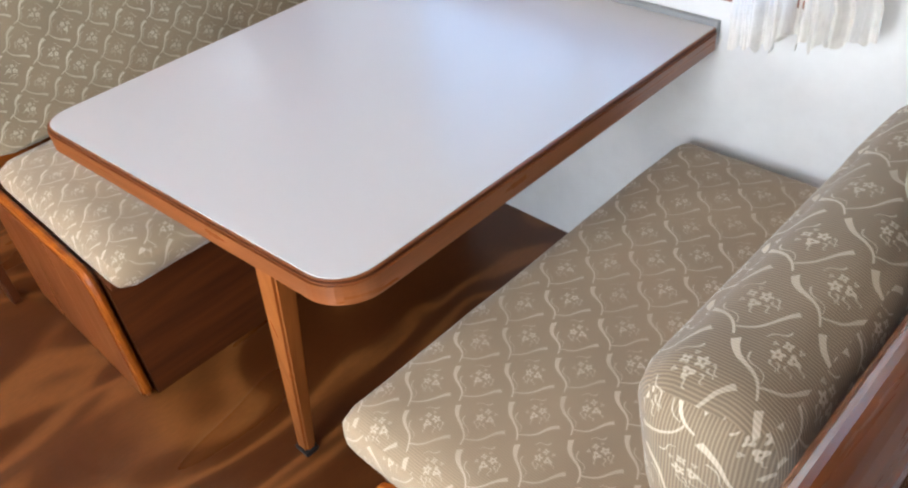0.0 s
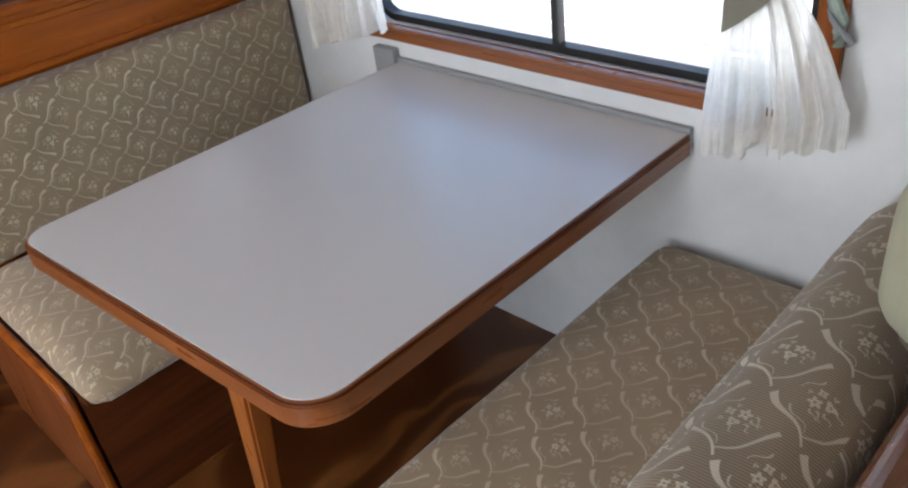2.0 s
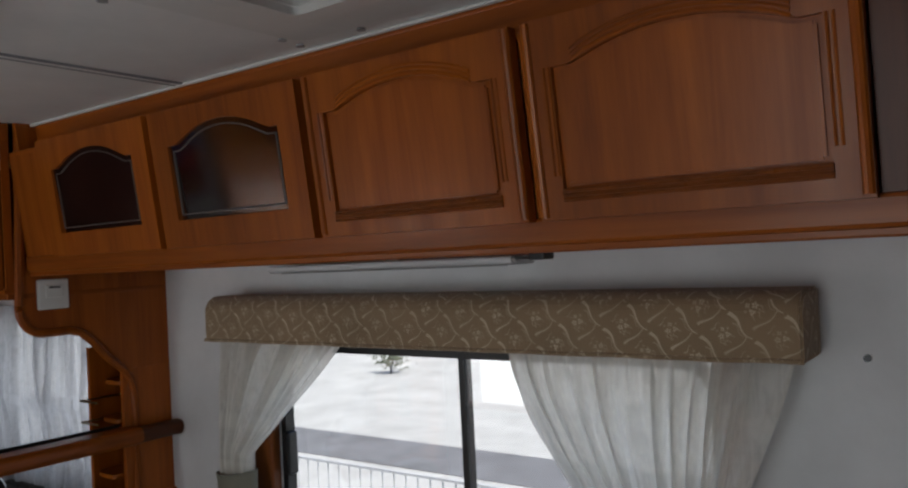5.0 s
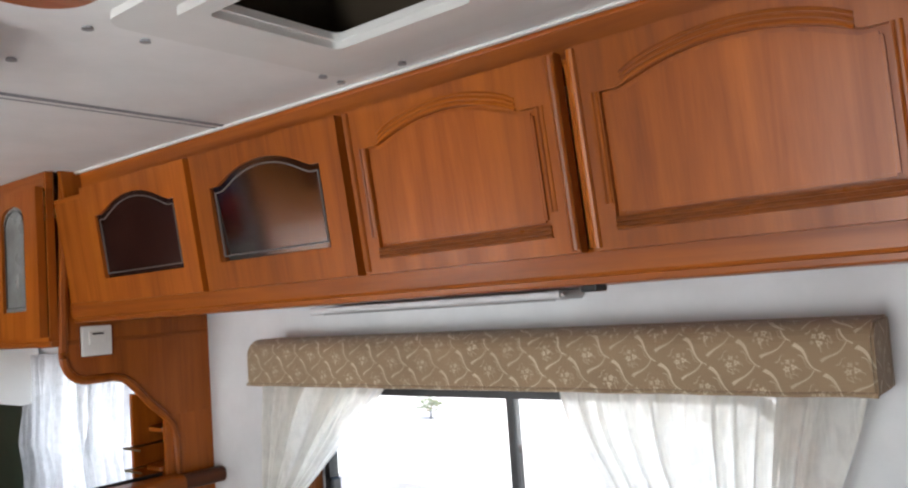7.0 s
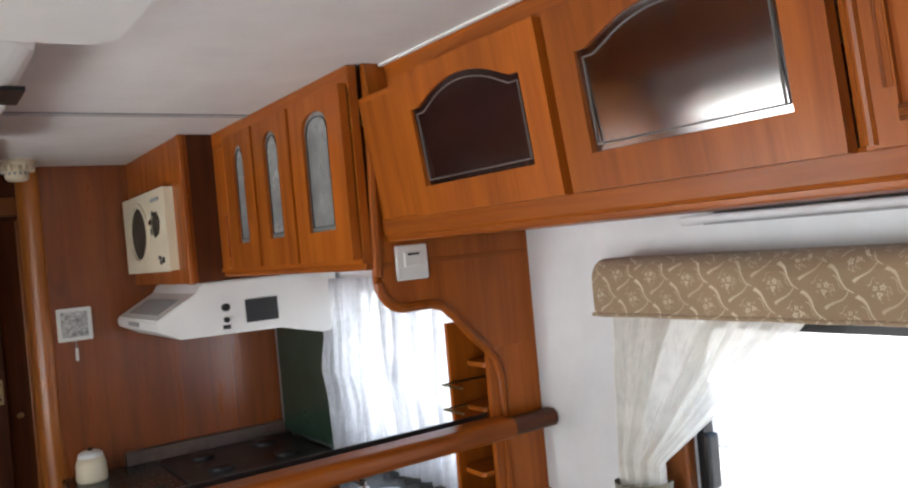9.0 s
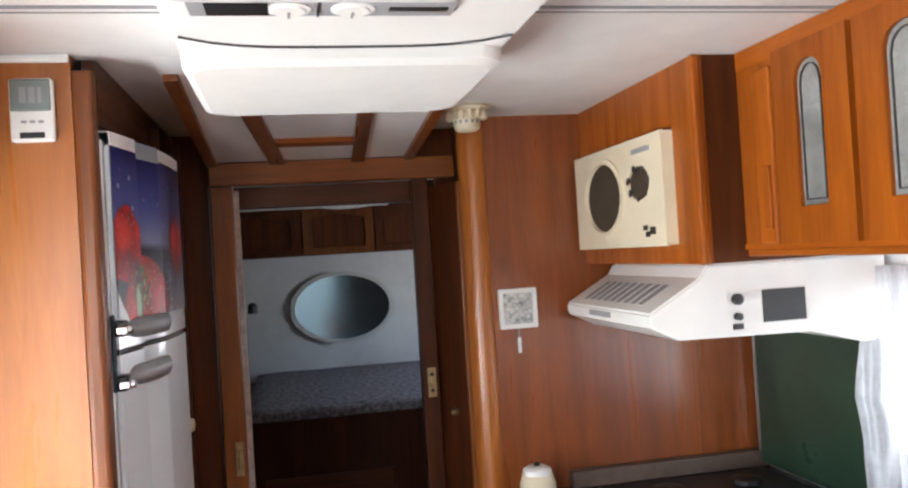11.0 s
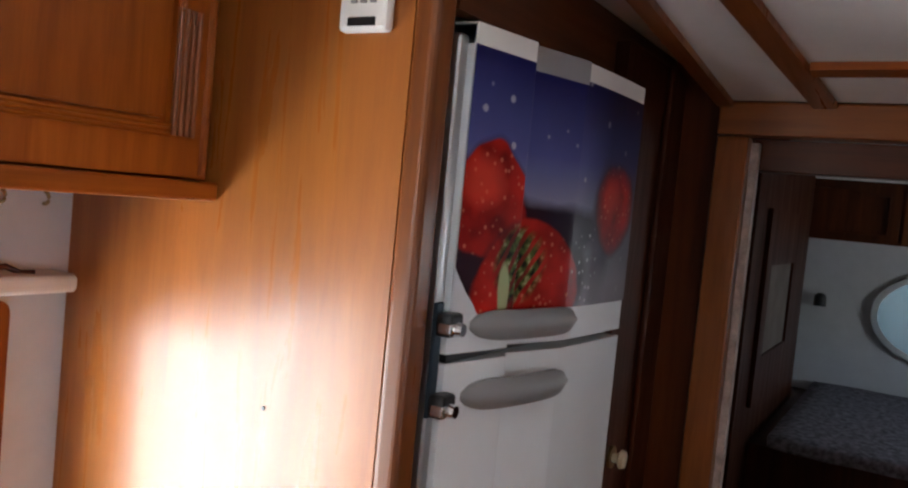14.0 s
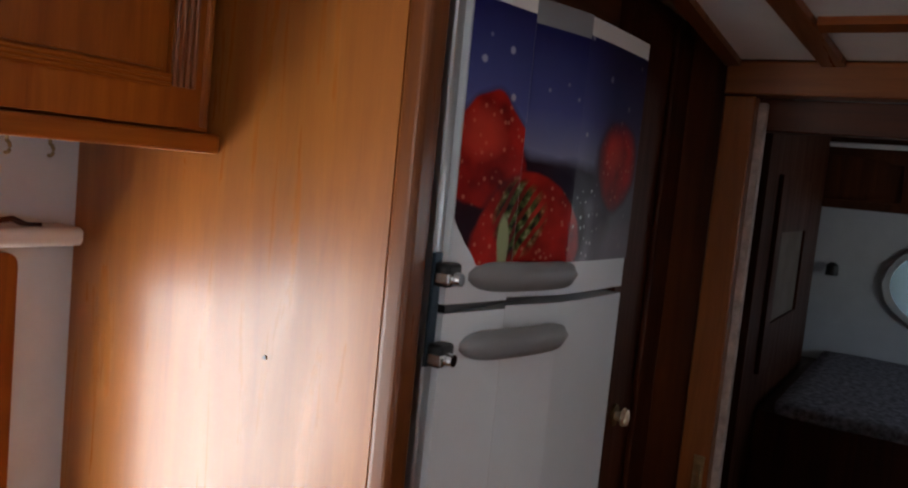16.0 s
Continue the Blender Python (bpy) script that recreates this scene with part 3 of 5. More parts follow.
    us = sorted({u0, u1, *[h[0] for h in holes], *[h[1] for h in holes]})
    bm = bmesh.new()
    for p, q in zip(us, us[1:]):
        cuts = sorted((h[2], h[3]) for h in holes if h[0] <= p and h[1] >= q)
        z = z0
        for c0, c1 in [*cuts, (z1, z1)]:
            if c0 - z > 1e-4:
                B(*((a, b, p, q) if axis == "x" else (p, q, a, b)), z, c0, bm=bm)
            z = max(z, c1)
    bmesh.ops.remove_doubles(bm, verts=bm.verts[:], dist=1e-5)
    seen = {}
    for f in bm.faces:
        seen.setdefault(tuple(round(x, 4) for x in f.calc_center_median()), []).append(f)
    bmesh.ops.delete(bm, geom=[f for fs in seen.values() if len(fs) > 1 for f in fs], context="FACES")
    return bm

# ---- the shell of the caravan ----
CEIL = 2.02
WX, WW, SY, NY = 1.95, -0.46, -0.75, 7.0          # window wall, entry-side wall, rear end, bedroom end
WIN1, WIN2 = (0.83, 1.99, 0.81, 1.43), (2.62, 3.50, 0.96, 1.50)
WINB = (5.7, 6.3, 1.2, 1.6)
single("wall_east", wall_boxes("x", WX, WX + 0.05, SY, NY + 0.05, 0, CEIL, [WIN1, WIN2, WINB]), WALLWHITE, "white wall board with window openings", "wall", kind="structure")
DOOR, WINW = (0.55, 1.15, 0.02, 1.86), (2.40, 3.19, 0.76, 1.44)
single("wall_west", wall_boxes("x", WW - 0.05, WW, SY, NY + 0.05, 0, CEIL, [DOOR, WINW]), WALLWHITE, "white wall board with entry opening and side window", "wall", kind="structure")
single("wall_south", B(WW, WX, SY - 0.05, SY, 0, CEIL), WALLWHITE, "plain white end wall", "wall", kind="structure")
single("wall_north", B(WW, WX, NY, NY + 0.05, 0, CEIL), WALLWHITE, "pale grey bedroom end wall", "wall", kind="structure")
single("floor", B(WW - 0.05, WX + 0.05, SY - 0.05, NY + 0.05, -0.06, 0), FLOORMAT, "glossy wood-look vinyl floor, reddish brown", "floor", kind="structure")
HATCH = (1.11, 1.43, 0.96, 1.30)
# ceiling with the roof hatch opening
cb = bmesh.new()
for bx in ((WW - 0.05, HATCH[0], SY - 0.05, NY + 0.05), (HATCH[1], WX + 0.05, SY - 0.05, NY + 0.05), (HATCH[0], HATCH[1], SY - 0.05, HATCH[2]), (HATCH[0], HATCH[1], HATCH[3], NY + 0.05)):
    B(*bx, CEIL, CEIL + 0.05, bm=cb)
single("ceiling", cb, CEILWHITE, "white ceiling board with seams and a roof hatch", "ceiling", kind="structure")
for i, yy in enumerate((1.80, 3.06, 0.30)):
    seam = thing("ceiling_seam_strip", (0.75, yy, CEIL), "grey jointing strip along the ceiling boards", "trim", "ceiling seams", "structure")
    part("strip", B(WW, 1.95, yy - 0.011, yy + 0.011, CEIL - 0.003, CEIL - 0.0005), CEILWHITE, seam)
    for s in (-0.011, 0.011):
        part("strip_edge", B(WW, 1.95, yy + s - 0.0022, yy + s + 0.0022, CEIL - 0.0045, CEIL - 0.0002), GREYPL, seam)
for xx, yy in ((1.089, 1.412), (1.172, 1.412), (1.49, 1.396), (1.539, 1.404), (1.541, 1.26), (1.07, 1.6)):
    single("ceiling_screw", cyl((xx, yy, CEIL - 0.004), (xx, yy, CEIL + 0.001), 0.008, 0.006, 12), GREYPL, "small grey screw head in the ceiling", "screw", "ceiling screws")
hatch = thing("roof_hatch", (1.29, 1.15, CEIL), "white plastic roof hatch frame around a dark opening", "hatch")
part("hatch_frame", ring(rrect(1.08, 1.50, 0.88, 1.362, 0.035), rrect(1.15, 1.362, 0.98, 1.222, 0.012), "z", CEIL - 0.012, CEIL - 0.001), PLASTIC, hatch)
part("hatch_lip", ring(rrect(1.118, 1.405, 0.94, 1.262, 0.02), rrect(1.146, 1.364, 0.976, 1.226, 0.012), "z", CEIL - 0.024, CEIL - 0.0115), PLASTIC, hatch)
part("hatch_well", ring(rrect(HATCH[0] + 0.0, HATCH[1], HATCH[2], HATCH[3], 0.01), rrect(HATCH[0] + 0.03, HATCH[1] - 0.03, HATCH[2] + 0.03, HATCH[3] - 0.03, 0.01), "z", CEIL, CEIL + 0.11), DARKHOLE, hatch)
part("hatch_cover", B(HATCH[0] - 0.02, HATCH[1] + 0.02, HATCH[2] - 0.02, HATCH[3] + 0.02, CEIL + 0.11, CEIL + 0.125), BLACKPL, hatch, "dark smoked cover")

# ---- large window over the table ----


def window_set(name, y0, y1, z0, z1, mull, label):
    w = thing(name, (WX, (y0 + y1) / 2, z0), label, "window", kind="structure")
    x = WX + 0.012
    part("window_frame", ring(rrect(y0, y1, z0, z1, 0.07), rrect(y0 + 0.017, y1 - 0.017, z0 + 0.017, z1 - 0.017, 0.055), "x", x, x + 0.03), BLACKMET, w, "black aluminium frame with rounded corners")
    part("mullion", B(x, x + 0.028, mull - 0.009, mull + 0.009, z0 + 0.015, z1 - 0.015, 0.003), BLACKMET, w)
    for a, c, dx in ((y0 + 0.012, mull + 0.004, 0.006), (mull - 0.004, y1 - 0.012, 0.016)):
        p = part("pane", B(x + dx, x + dx + 0.003, a, c, z0 + 0.012, z1 - 0.012), PANE, w)
        p.visible_shadow = False
    return w


win1 = window_set("window_1", 0.835, 1.986, 0.812, 1.425, 1.397, "black-framed sliding window with wooden trim above the table")
part("latch", B(WX - 0.004, WX + 0.03, 1.945, 1.965, 1.09, 1.20, 0.006), BLACKPL, win1, "black window latch")
for nm, bx, mt in (("sill", (WX - 0.035, WX + 0.01, 0.79, 2.045, 0.776, 0.809), EDGEWOOD), ("side_trim", (WX - 0.022, WX + 0.01, 1.988, 2.058, 0.81, 1.44), POST),
                   ("side_trim", (WX - 0.02, WX + 0.01, 0.785, 0.832, 0.81, 1.44), OAK_V), ("head_trim", (WX - 0.018, WX + 0.01, 0.79, 2.05, 1.43, 1.47), EDGEWOOD)):
    part(nm, B(*bx, 0.006), mt, win1)
part("sill_lip", B(WX - 0.043, WX - 0.02, 0.79, 2.045, 0.797, 0.816, 0.005), EDGEWOOD, win1)

win2 = window_set("window_2", 2.625, 3.495, 0.965, 1.495, 3.06, "black-framed kitchen window behind lace curtains")
part("sill", B(WX - 0.02, WX + 0.01, 2.60, 3.52, 0.93, 0.958, 0.004), EDGEWOOD, win2)

winw = thing("window_3", (WW, 2.78, 0.78), "side window with a wooden frame beside the wardrobe panel", "window", kind="structure")
part("window_frame", ring(rrect(2.36, 3.23, 0.73, 1.465, 0.02), rrect(2.405, 3.188, 0.765, 1.438, 0.02), "x", WW - 0.02, WW + 0.018), OAK_V, winw)
pn = part("pane", B(WW - 0.035, WW - 0.032, 2.40, 3.19, 0.76, 1.44), PANE, winw)
pn.visible_shadow = False

val = thing("scalloped_valance", (WW + 0.01, 2.8, 1.38), "short white scalloped valance hanging in the side window", "valance")
vp = [(2.41, 1.437), (3.185, 1.437)] + [(3.185 - 0.775 * k / 48, 1.405 - 0.03 * abs(math.sin(2 * math.pi * k / 48))) for k in range(49)]
part("cloth", prism(vp, "x", WW - 0.012, WW - 0.008), SHEER, val)

# ---- pelmet and curtains ----


def pelmet():
    t = thing("pelmet", (1.86, 1.375, 1.45), "padded pelmet box in beige floral upholstery above the window", "pelmet")
    bm = prism([(WX - 0.118 + a, 1.443 + c) for a, c in rrect(0.0, 0.117, 0.0, 0.113, (0.008, 0.004, 0.004, 0.04), 6)], "y", 0.660, 2.112, 0.004)
    for v in bm.verts:
        v.co.z += 0.003 * noise.noise(v.co * 7)
    part("padded_box", bm, FABRIC_P, t)
    part("seam_piping", tube([(WX - 0.118, 0.660 + 1.452 * k / 40, 1.447 + 0.002 * noise.noise((k * 0.4, 0, 0))) for k in range(41)], 0.004, 8), FABRIC_P, t)
    return t


pelmet()


def curtain(name, top, tie, bottom, x, ztop, ztie, zbot, mat, folds, label, amp=0.02, tilt=0.0, band=True, curve=lambda f: f ** 1.35, wrap=None, flare=lambda f: min(1.0, f * 2.6) ** 0.65, rag=0.012, loose=1.0):
    """A gathered curtain: (y0, y1) at the top, at the tie and at the hem."""
    t = thing(name, (x, (tie[0] + tie[1]) / 2, zbot), label, "curtain", "window curtains")
    nu, nv = 120, 60
    bm = bmesh.new()
    rows = []
    for j in range(nv + 1):
        z = ztop + (zbot - ztop) * j / nv
        if z > ztie:
            f = (ztop - z) / (ztop - ztie)
            fa = curve(f) if abs(top[0] - tie[0]) > abs(top[1] - tie[1]) else f ** 1.2
            fc = curve(f) if abs(top[1] - tie[1]) > abs(top[0] - tie[0]) else f ** 1.2
            a = top[0] + (tie[0] - top[0]) * fa
            c = top[1] + (tie[1] - top[1]) * fc
            sq = f
        else:
            f = (ztie - z) / max(1e-6, ztie - zbot)
            g = flare(f)
            a = tie[0] + (bottom[0] - tie[0]) * g
            c = tie[1] + (bottom[1] - tie[1]) * g
            sq = 1 - g
        row = []
        for i in range(nu + 1):
            u = i / nu
            q = u * (folds if z > ztie else folds * loose) + 0.9 * noise.noise((u * 3.1, z * 1.2, folds)) + 0.35 * noise.noise((u * 11, z * 2.5, 7.0))
            w = amp * (0.75 + 0.9 * noise.noise((u * 6.3, z * 2.0, folds + 3.0)))
            dx = w * (math.sin(q * 2 * math.pi) + 0.35 * math.sin(q * 5.1 * math.pi + z * 4)) + 0.25 * amp * noise.noise((u * 30, z * 9, 1.0))
            hem = 0.0
            if j == nv:
                hem = rag * (noise.noise((u * 9, 1, folds)) + 0.8 * noise.noise((u * 23, 4, folds)))
            row.append(bm.verts.new((x + dx * (1 - 0.45 * sq) - 0.02 * sq, a + (c - a) * u, z + tilt * (u - 0.5) * f * (z < ztie) + hem)))
        rows.append(row)
    for r0, r1 in zip(rows, rows[1:]):
        for i in range(nu):
            bm.faces.new((r0[i], r0[i + 1], r1[i + 1], r1[i]))
    part("cloth", bm, mat, t, smooth=True)
    if band:
        y0, y1 = wrap or (tie[0] - 0.015, tie[1] + 0.015)
        bb = bmesh.new()
        rows = []
        for k in range(33):
            a = 2 * math.pi * k / 32
            yy, xx = (y0 + y1) / 2 + (y1 - y0) / 2 * math.cos(a), x - 0.02 + 0.036 * math.sin(a)
            rows.append([bb.verts.new((xx - 0.012 * math.cos(math.pi * (q - 2) / 5) * math.sin(a), yy, ztie + band * (yy - (y0 + y1) / 2) + (q - 2) * (0.021 + 0.003 * math.cos(a)) - 0.008 * math.sin(a) ** 2 + 0.004 * noise.noise((yy * 9, q, 0)))) for q in range(5)])
        for r0, r1 in zip(rows, rows[1:]):
            for q in range(4):
                bb.faces.new((r0[q], r0[q + 1], r1[q + 1], r1[q]))
        part("tie_band", bb, TIE, t, "grey-green cloth tie band", smooth=True)
    return t


curtain("curtain", (1.655, 2.105), (1.982, 2.098), (1.850, 2.190), 1.875, 1.45, 1.075, 0.772, SHEER, 7, "white sheer curtain gathered in a grey-green tie band", amp=0.022, tilt=-0.10, band=-0.24, curve=lambda f: min(1.0, f / 0.78) ** 1.1, wrap=(1.966, 2.112), loose=0.6)
curtain("curtain", (0.680, 1.205), (0.842, 0.948), (0.735, 0.985), 1.875, 1.45, 1.052, 0.748, SHEER, 11, "white sheer curtain with woven figure, gathered in a tie band", amp=0.026, tilt=-0.07, band=-0.76, wrap=(0.838, 0.955), curve=lambda f: f ** 1.55, flare=lambda f: min(1.0, f * 1.3) ** 0.7, rag=0.03, loose=0.36)
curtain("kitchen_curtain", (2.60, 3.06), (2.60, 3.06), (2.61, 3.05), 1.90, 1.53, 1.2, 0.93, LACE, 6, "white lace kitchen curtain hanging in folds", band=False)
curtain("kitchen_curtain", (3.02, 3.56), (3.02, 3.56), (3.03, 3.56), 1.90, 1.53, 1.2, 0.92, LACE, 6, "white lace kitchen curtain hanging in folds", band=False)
hook = thing("curtain_hook", (1.93, 0.80, 0.98), "small hook with a looped cord on the wall beside the window", "hook")
part("loop", tube([(1.93 - 0.02 * math.sin(a), 0.79 + 0.018 * math.cos(a), 0.97 + 0.04 * math.sin(a * 0.5 + 2.2)) for a in [k * 0.5 for k in range(13)]], 0.005), GREYPL, hook)
part("cloth_scrap", tube([(1.928 - 0.008 * math.sin(k), 0.806 - 0.004 * k + 0.006 * math.sin(k * 1.7), 1.045 - 0.022 * k) for k in range(6)], 0.011, 7), SCRAP, hook, "pale green cloth scrap")
single("wall_screw", cyl((1.944, 0.593, 1.441), (1.951, 0.593, 1.441), 0.006, 0.006, 12), BLACKPL, "small dark screw in the white wall", "screw")

# strip light under the overhead cabinets
strip = thing("strip_light", (1.80, 1.60, 1.655), "long white lamp housing under the overhead cabinets", "lamp")
part("housing", prism([(1.86 + a, 1.610 + c) for a, c in rrect(0, 0.088, 0, 0.017, (0.012, 0.004, 0.004, 0.004))], "y", 1.185, 1.90, 0.006), WALLWHITE, strip)
part("diffuser", B(1.858, 1.862, 1.20, 1.84, 1.6085, 1.6110), GREYPL, strip)

# ---- overhead cabinets above the table ----
CX = 1.53


def arch(y0, y1, z0, z1, rise, n=14, full=False):
    """An opening outline with a raised arched top, n points on the arch."""
    pts = [(y0, z0), (y1, z0)]
    for k in range(n + 1):
        u = k / n
        s = math.sin(math.pi * (u - 0.10) / 0.80) ** 0.75 if 0.10 < u < 0.90 else 0.0
        if full:
            s = math.sqrt(max(0.0, 1 - (2 * u - 1) ** 2))
        pts.append((y1 + (y0 - y1) * u, z1 - rise + rise * s))
    return pts


def outline_box(y0, y1, z0, z1, n=14):
    pts = [(y0, z0), (y1, z0)]
    for k in range(n + 1):
        pts.append((y1 + (y0 - y1) * k / n, z1))
    return pts


def door_leaf(parent, y0, y1, z0, z1, x, style, side=-1, grain=None, name="door", stile=0.05, lead=None):
    """A framed cabinet door facing -x (side -1) or +x, with a fielded, glazed or leaded panel under an arch."""
    th, RISE = 0.02, 0.03 if style == "panel" else 0.035
    xa, xb = (x, x + th) if side < 0 else (x - th, x)
    front = xa if side < 0 else xb
    inner = arch(y0 + stile, y1 - stile, z0 + stile, z1 - 0.036, RISE, full=style == "leaded")
    d = part(name, ring(outline_box(y0, y1, z0, z1), inner, "x", xa, xb), OAK_V, parent)
    lip = 0.006 * side
    if style == "panel":
        part("panel", prism(inner, "x", *sorted((front - 0.008 * side, front - 0.014 * side))), OAK_V, d)
        field = arch(y0 + stile + 0.007, y1 - stile - 0.007, z0 + stile + 0.006, z1 - 0.042, RISE)
        part("raised_field", prism(field, "x", *sorted((front - 0.003 * side, front - 0.0075 * side)), 0.004), OAK_V, d)
        for w in (0.000, 0.007, 0.014):
            top = arch(y0 + stile - 0.002, y1 - stile + 0.002, z0 + stile, z1 - 0.033 + w, RISE, n=20)[4:-2]
            part("arch_bead", tube([(front + 0.0005 * side, p, q) for p, q in top], 0.0026, 6), OAK_H, d)
        for yy in (y0 + stile - 0.004, y0 + stile - 0.011, y1 - stile + 0.004, y1 - stile + 0.011):
            part("side_bead", tube([(front + 0.0003 * side, yy, z0 + stile + 0.02), (front + 0.0003 * side, yy, z1 - 0.036 - RISE)], 0.0022, 6), OAK_V, d)
        for q in range(3):
            zz = z0 + stile - 0.013 + q * 0.006
            part("flute", tube([(front + 0.001 * side, y, zz) for y in (y0 + stile, y1 - stile)], 0.0032, 6), POST if side < 0 else OAK_H, d)
        for yy in (y0 + 0.007, y1 - 0.007):
            part("edge_round", tube([(front - 0.001 * side, yy, z0 + 0.004), (front - 0.001 * side, yy, z1 - 0.004)], 0.0068, 10), OAK_V, d)
    else:
        gl = part("pane", prism(inner, "x", *sorted((front - 0.008 * side, front - 0.012 * side))), {"smoked": SMOKED, "pale": SMOKED_L}.get(style, LEADED), d)
        if style != "leaded":
            for vv in gl.data.vertices:
                vv.co.x -= 0.04 * (vv.co.z + 1.63 - (z0 + z1) / 2)
        i2 = arch(y0 + stile + 0.010, y1 - stile - 0.010, z0 + stile + 0.010, z1 - 0.046, RISE, full=style == "leaded")
        i3 = arch(y0 + stile + 0.0122, y1 - stile - 0.0122, z0 + stile + 0.0122, z1 - 0.0482, RISE, full=style == "leaded")
        part("lead_line", ring(i2, i3, "x", *sorted((front - 0.004 * side, front - 0.0075 * side))), LEADLINE if style == "leaded" else LEADPALE, d)
    return d


DOORS = [(0.503, 0.924, "panel"), (0.944, 1.357, "panel"), (1.377, 1.808, "pale"), (1.828, 2.262, "smoked")]
cab = thing("overhead_cabinet", (1.74, 1.36, 1.63), "honey-oak overhead cabinet row with arched doors above the window", "cabinet")
part("bottom", B(CX, WX - 0.002, 0.46, 2.444, 1.632, 1.65, 0.003), OAK_H, cab)
part("top_rail", B(CX + 0.072, CX + 0.095, 0.46, 2.444, 1.940, CEIL - 0.001, 0.003), OAK_H, cab)
part("bottom_rail", B(CX - 0.006, CX + 0.02, 0.46, 2.444, 1.642, 1.682, 0.006), OAK_H, cab)
part("top_board", B(CX, CX + 0.095, 0.46, 2.444, 1.932, 1.944, 0.003), OAK_H, cab)
for a, c in ((0.46, 0.501), (0.925, 0.943), (1.358, 1.376), (1.809, 1.827), (2.264, 2.444)):
    # the last stile lies in a recess; its shade is coloured in with darker wood
    part("stile", B(CX, CX + 0.022, a, c, 1.68, 1.933), OAK_V if a > 0.5 else DARK_SHADED_V, cab)
part("end_panel", B(CX + 0.002, WX - 0.002, 0.46, 0.475, 1.65, CEIL - 0.001), DARK_SHADED_V, cab)
part("end_panel", B(CX + 0.022, WX - 0.002, 2.43, 2.444, 1.65, CEIL - 0.001), OAK_V, cab)
part("inner_shelf", B(CX + 0.03, WX - 0.002, 1.36, 2.43, 1.79, 1.80), DARKWOOD_H, cab)
for a, c, st in DOORS:
    door_leaf(cab, a, c, 1.676, 1.948, CX - 0.024, st, stile=0.040 if st == "panel" else 0.054)
single("cornice_bead", B(CX + 0.048, CX + 0.0475 + 0.012, 0.46, 2.444, CEIL - 0.014, CEIL - 0.001, 0.004), OAK_H, "narrow oak bead between cabinets and ceiling", "trim", kind="structure")
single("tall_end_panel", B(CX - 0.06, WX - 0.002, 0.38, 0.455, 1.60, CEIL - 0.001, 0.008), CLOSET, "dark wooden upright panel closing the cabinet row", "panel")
for o in cab.children_recursive:
    for v in o.data.vertices:
        if v.co.x < -0.10:
            v.co.x += 0.13 * (0.20 - v.co.z)
single("ceiling_edge_trim", B(CX + 0.034, CX + 0.046, 0.46, 2.444, CEIL - 0.007, CEIL - 0.001, 0.003), CEILWHITE, "thin white edge strip between ceiling and cabinets", "trim", kind="structure")
nub = thing("cabinet_catch", (1.60, 0.97, 1.628), "small dark catch under the overhead cabinet", "catch")
part("catch_body", B(1.58, 1.612, 0.955, 0.982, 1.622, 1.633, 0.003), BLACKPL, nub)
part("catch_strip", B(1.585, 1.60, 0.982, 1.24, 1.630, 1.633), DARKWOOD_H, nub)

# ---- table ----
def slant(poly):
    """The aisle edge of the table runs slightly askew."""
    return [(x - 0.058 * (TX1 - x) / (TX1 - TX0) * (y - TY0) / (TY1 - TY0), y) for x, y in poly]


table = thing("dining_table", (1.45, 1.47, 0), "white laminate table with reddish wooden edging, fixed to the wall", "table")
TX0, TX1, TY0, TY1 = 0.974, 1.935, 1.048, 1.900
oc = slant(rrect(TX0, TX1, TY0, TY1, (0.07, 0.004, 0.004, 0.06), 10))
ic = slant(rrect(TX0 + 0.004, TX1 - 0.001, TY0 + 0.004, TY1 - 0.004, (0.066, 0.003, 0.003, 0.056), 10))
part("tabletop", prism(ic, "z", 0.682, 0.712), LAMINATE, table, "white laminate top")
part("edge_band", ring(oc, ic, "z", 0.668, 0.7105), EDGEWOOD, table, "reddish wooden edge with grooves")
gb = slant(rrect(TX0 - 0.002, TX1 - 0.001, TY0 - 0.002, TY1 + 0.002, (0.072, 0.004, 0.004, 0.062), 10))
part("edge_groove", ring(gb, oc, "z", 0.7055, 0.7085), DARKWOOD_H, table)
part("edge_bead", ring(slant(rrect(TX0 - 0.004, TX1 - 0.001, TY0 - 0.004, TY1 + 0.004, (0.074, 0.004, 0.004, 0.064), 10)), oc, "z", 0.667, 0.7015), EDGEWOOD, table)
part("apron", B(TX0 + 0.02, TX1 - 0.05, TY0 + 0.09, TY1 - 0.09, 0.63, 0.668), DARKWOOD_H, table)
part("wall_rail", B(TX1 + 0.0005, WX - 0.0005, TY0 + 0.0, TY1 + 0.01, 0.685, 0.722, 0.002), GREYPL, table, "grey metal wall rail")
legb = bmesh.new()
tops = [(0.970, 1.218), (1.012, 1.218), (1.012, 1.272), (0.970, 1.272)]
bots = [(1.004, 1.402), (1.030, 1.402), (1.030, 1.438), (1.004, 1.438)]
vt = [legb.verts.new((*p, 0.668)) for p in tops]
vb = [legb.verts.new((*p, 0.012)) for p in bots]
legb.faces.new(vt)
legb.faces.new(vb[::-1])
for i in range(4):
    legb.faces.new((vb[i], vb[(i + 1) % 4], vt[(i + 1) % 4], vt[i]))
bmesh.ops.recalc_face_normals(legb, faces=legb.faces[:])
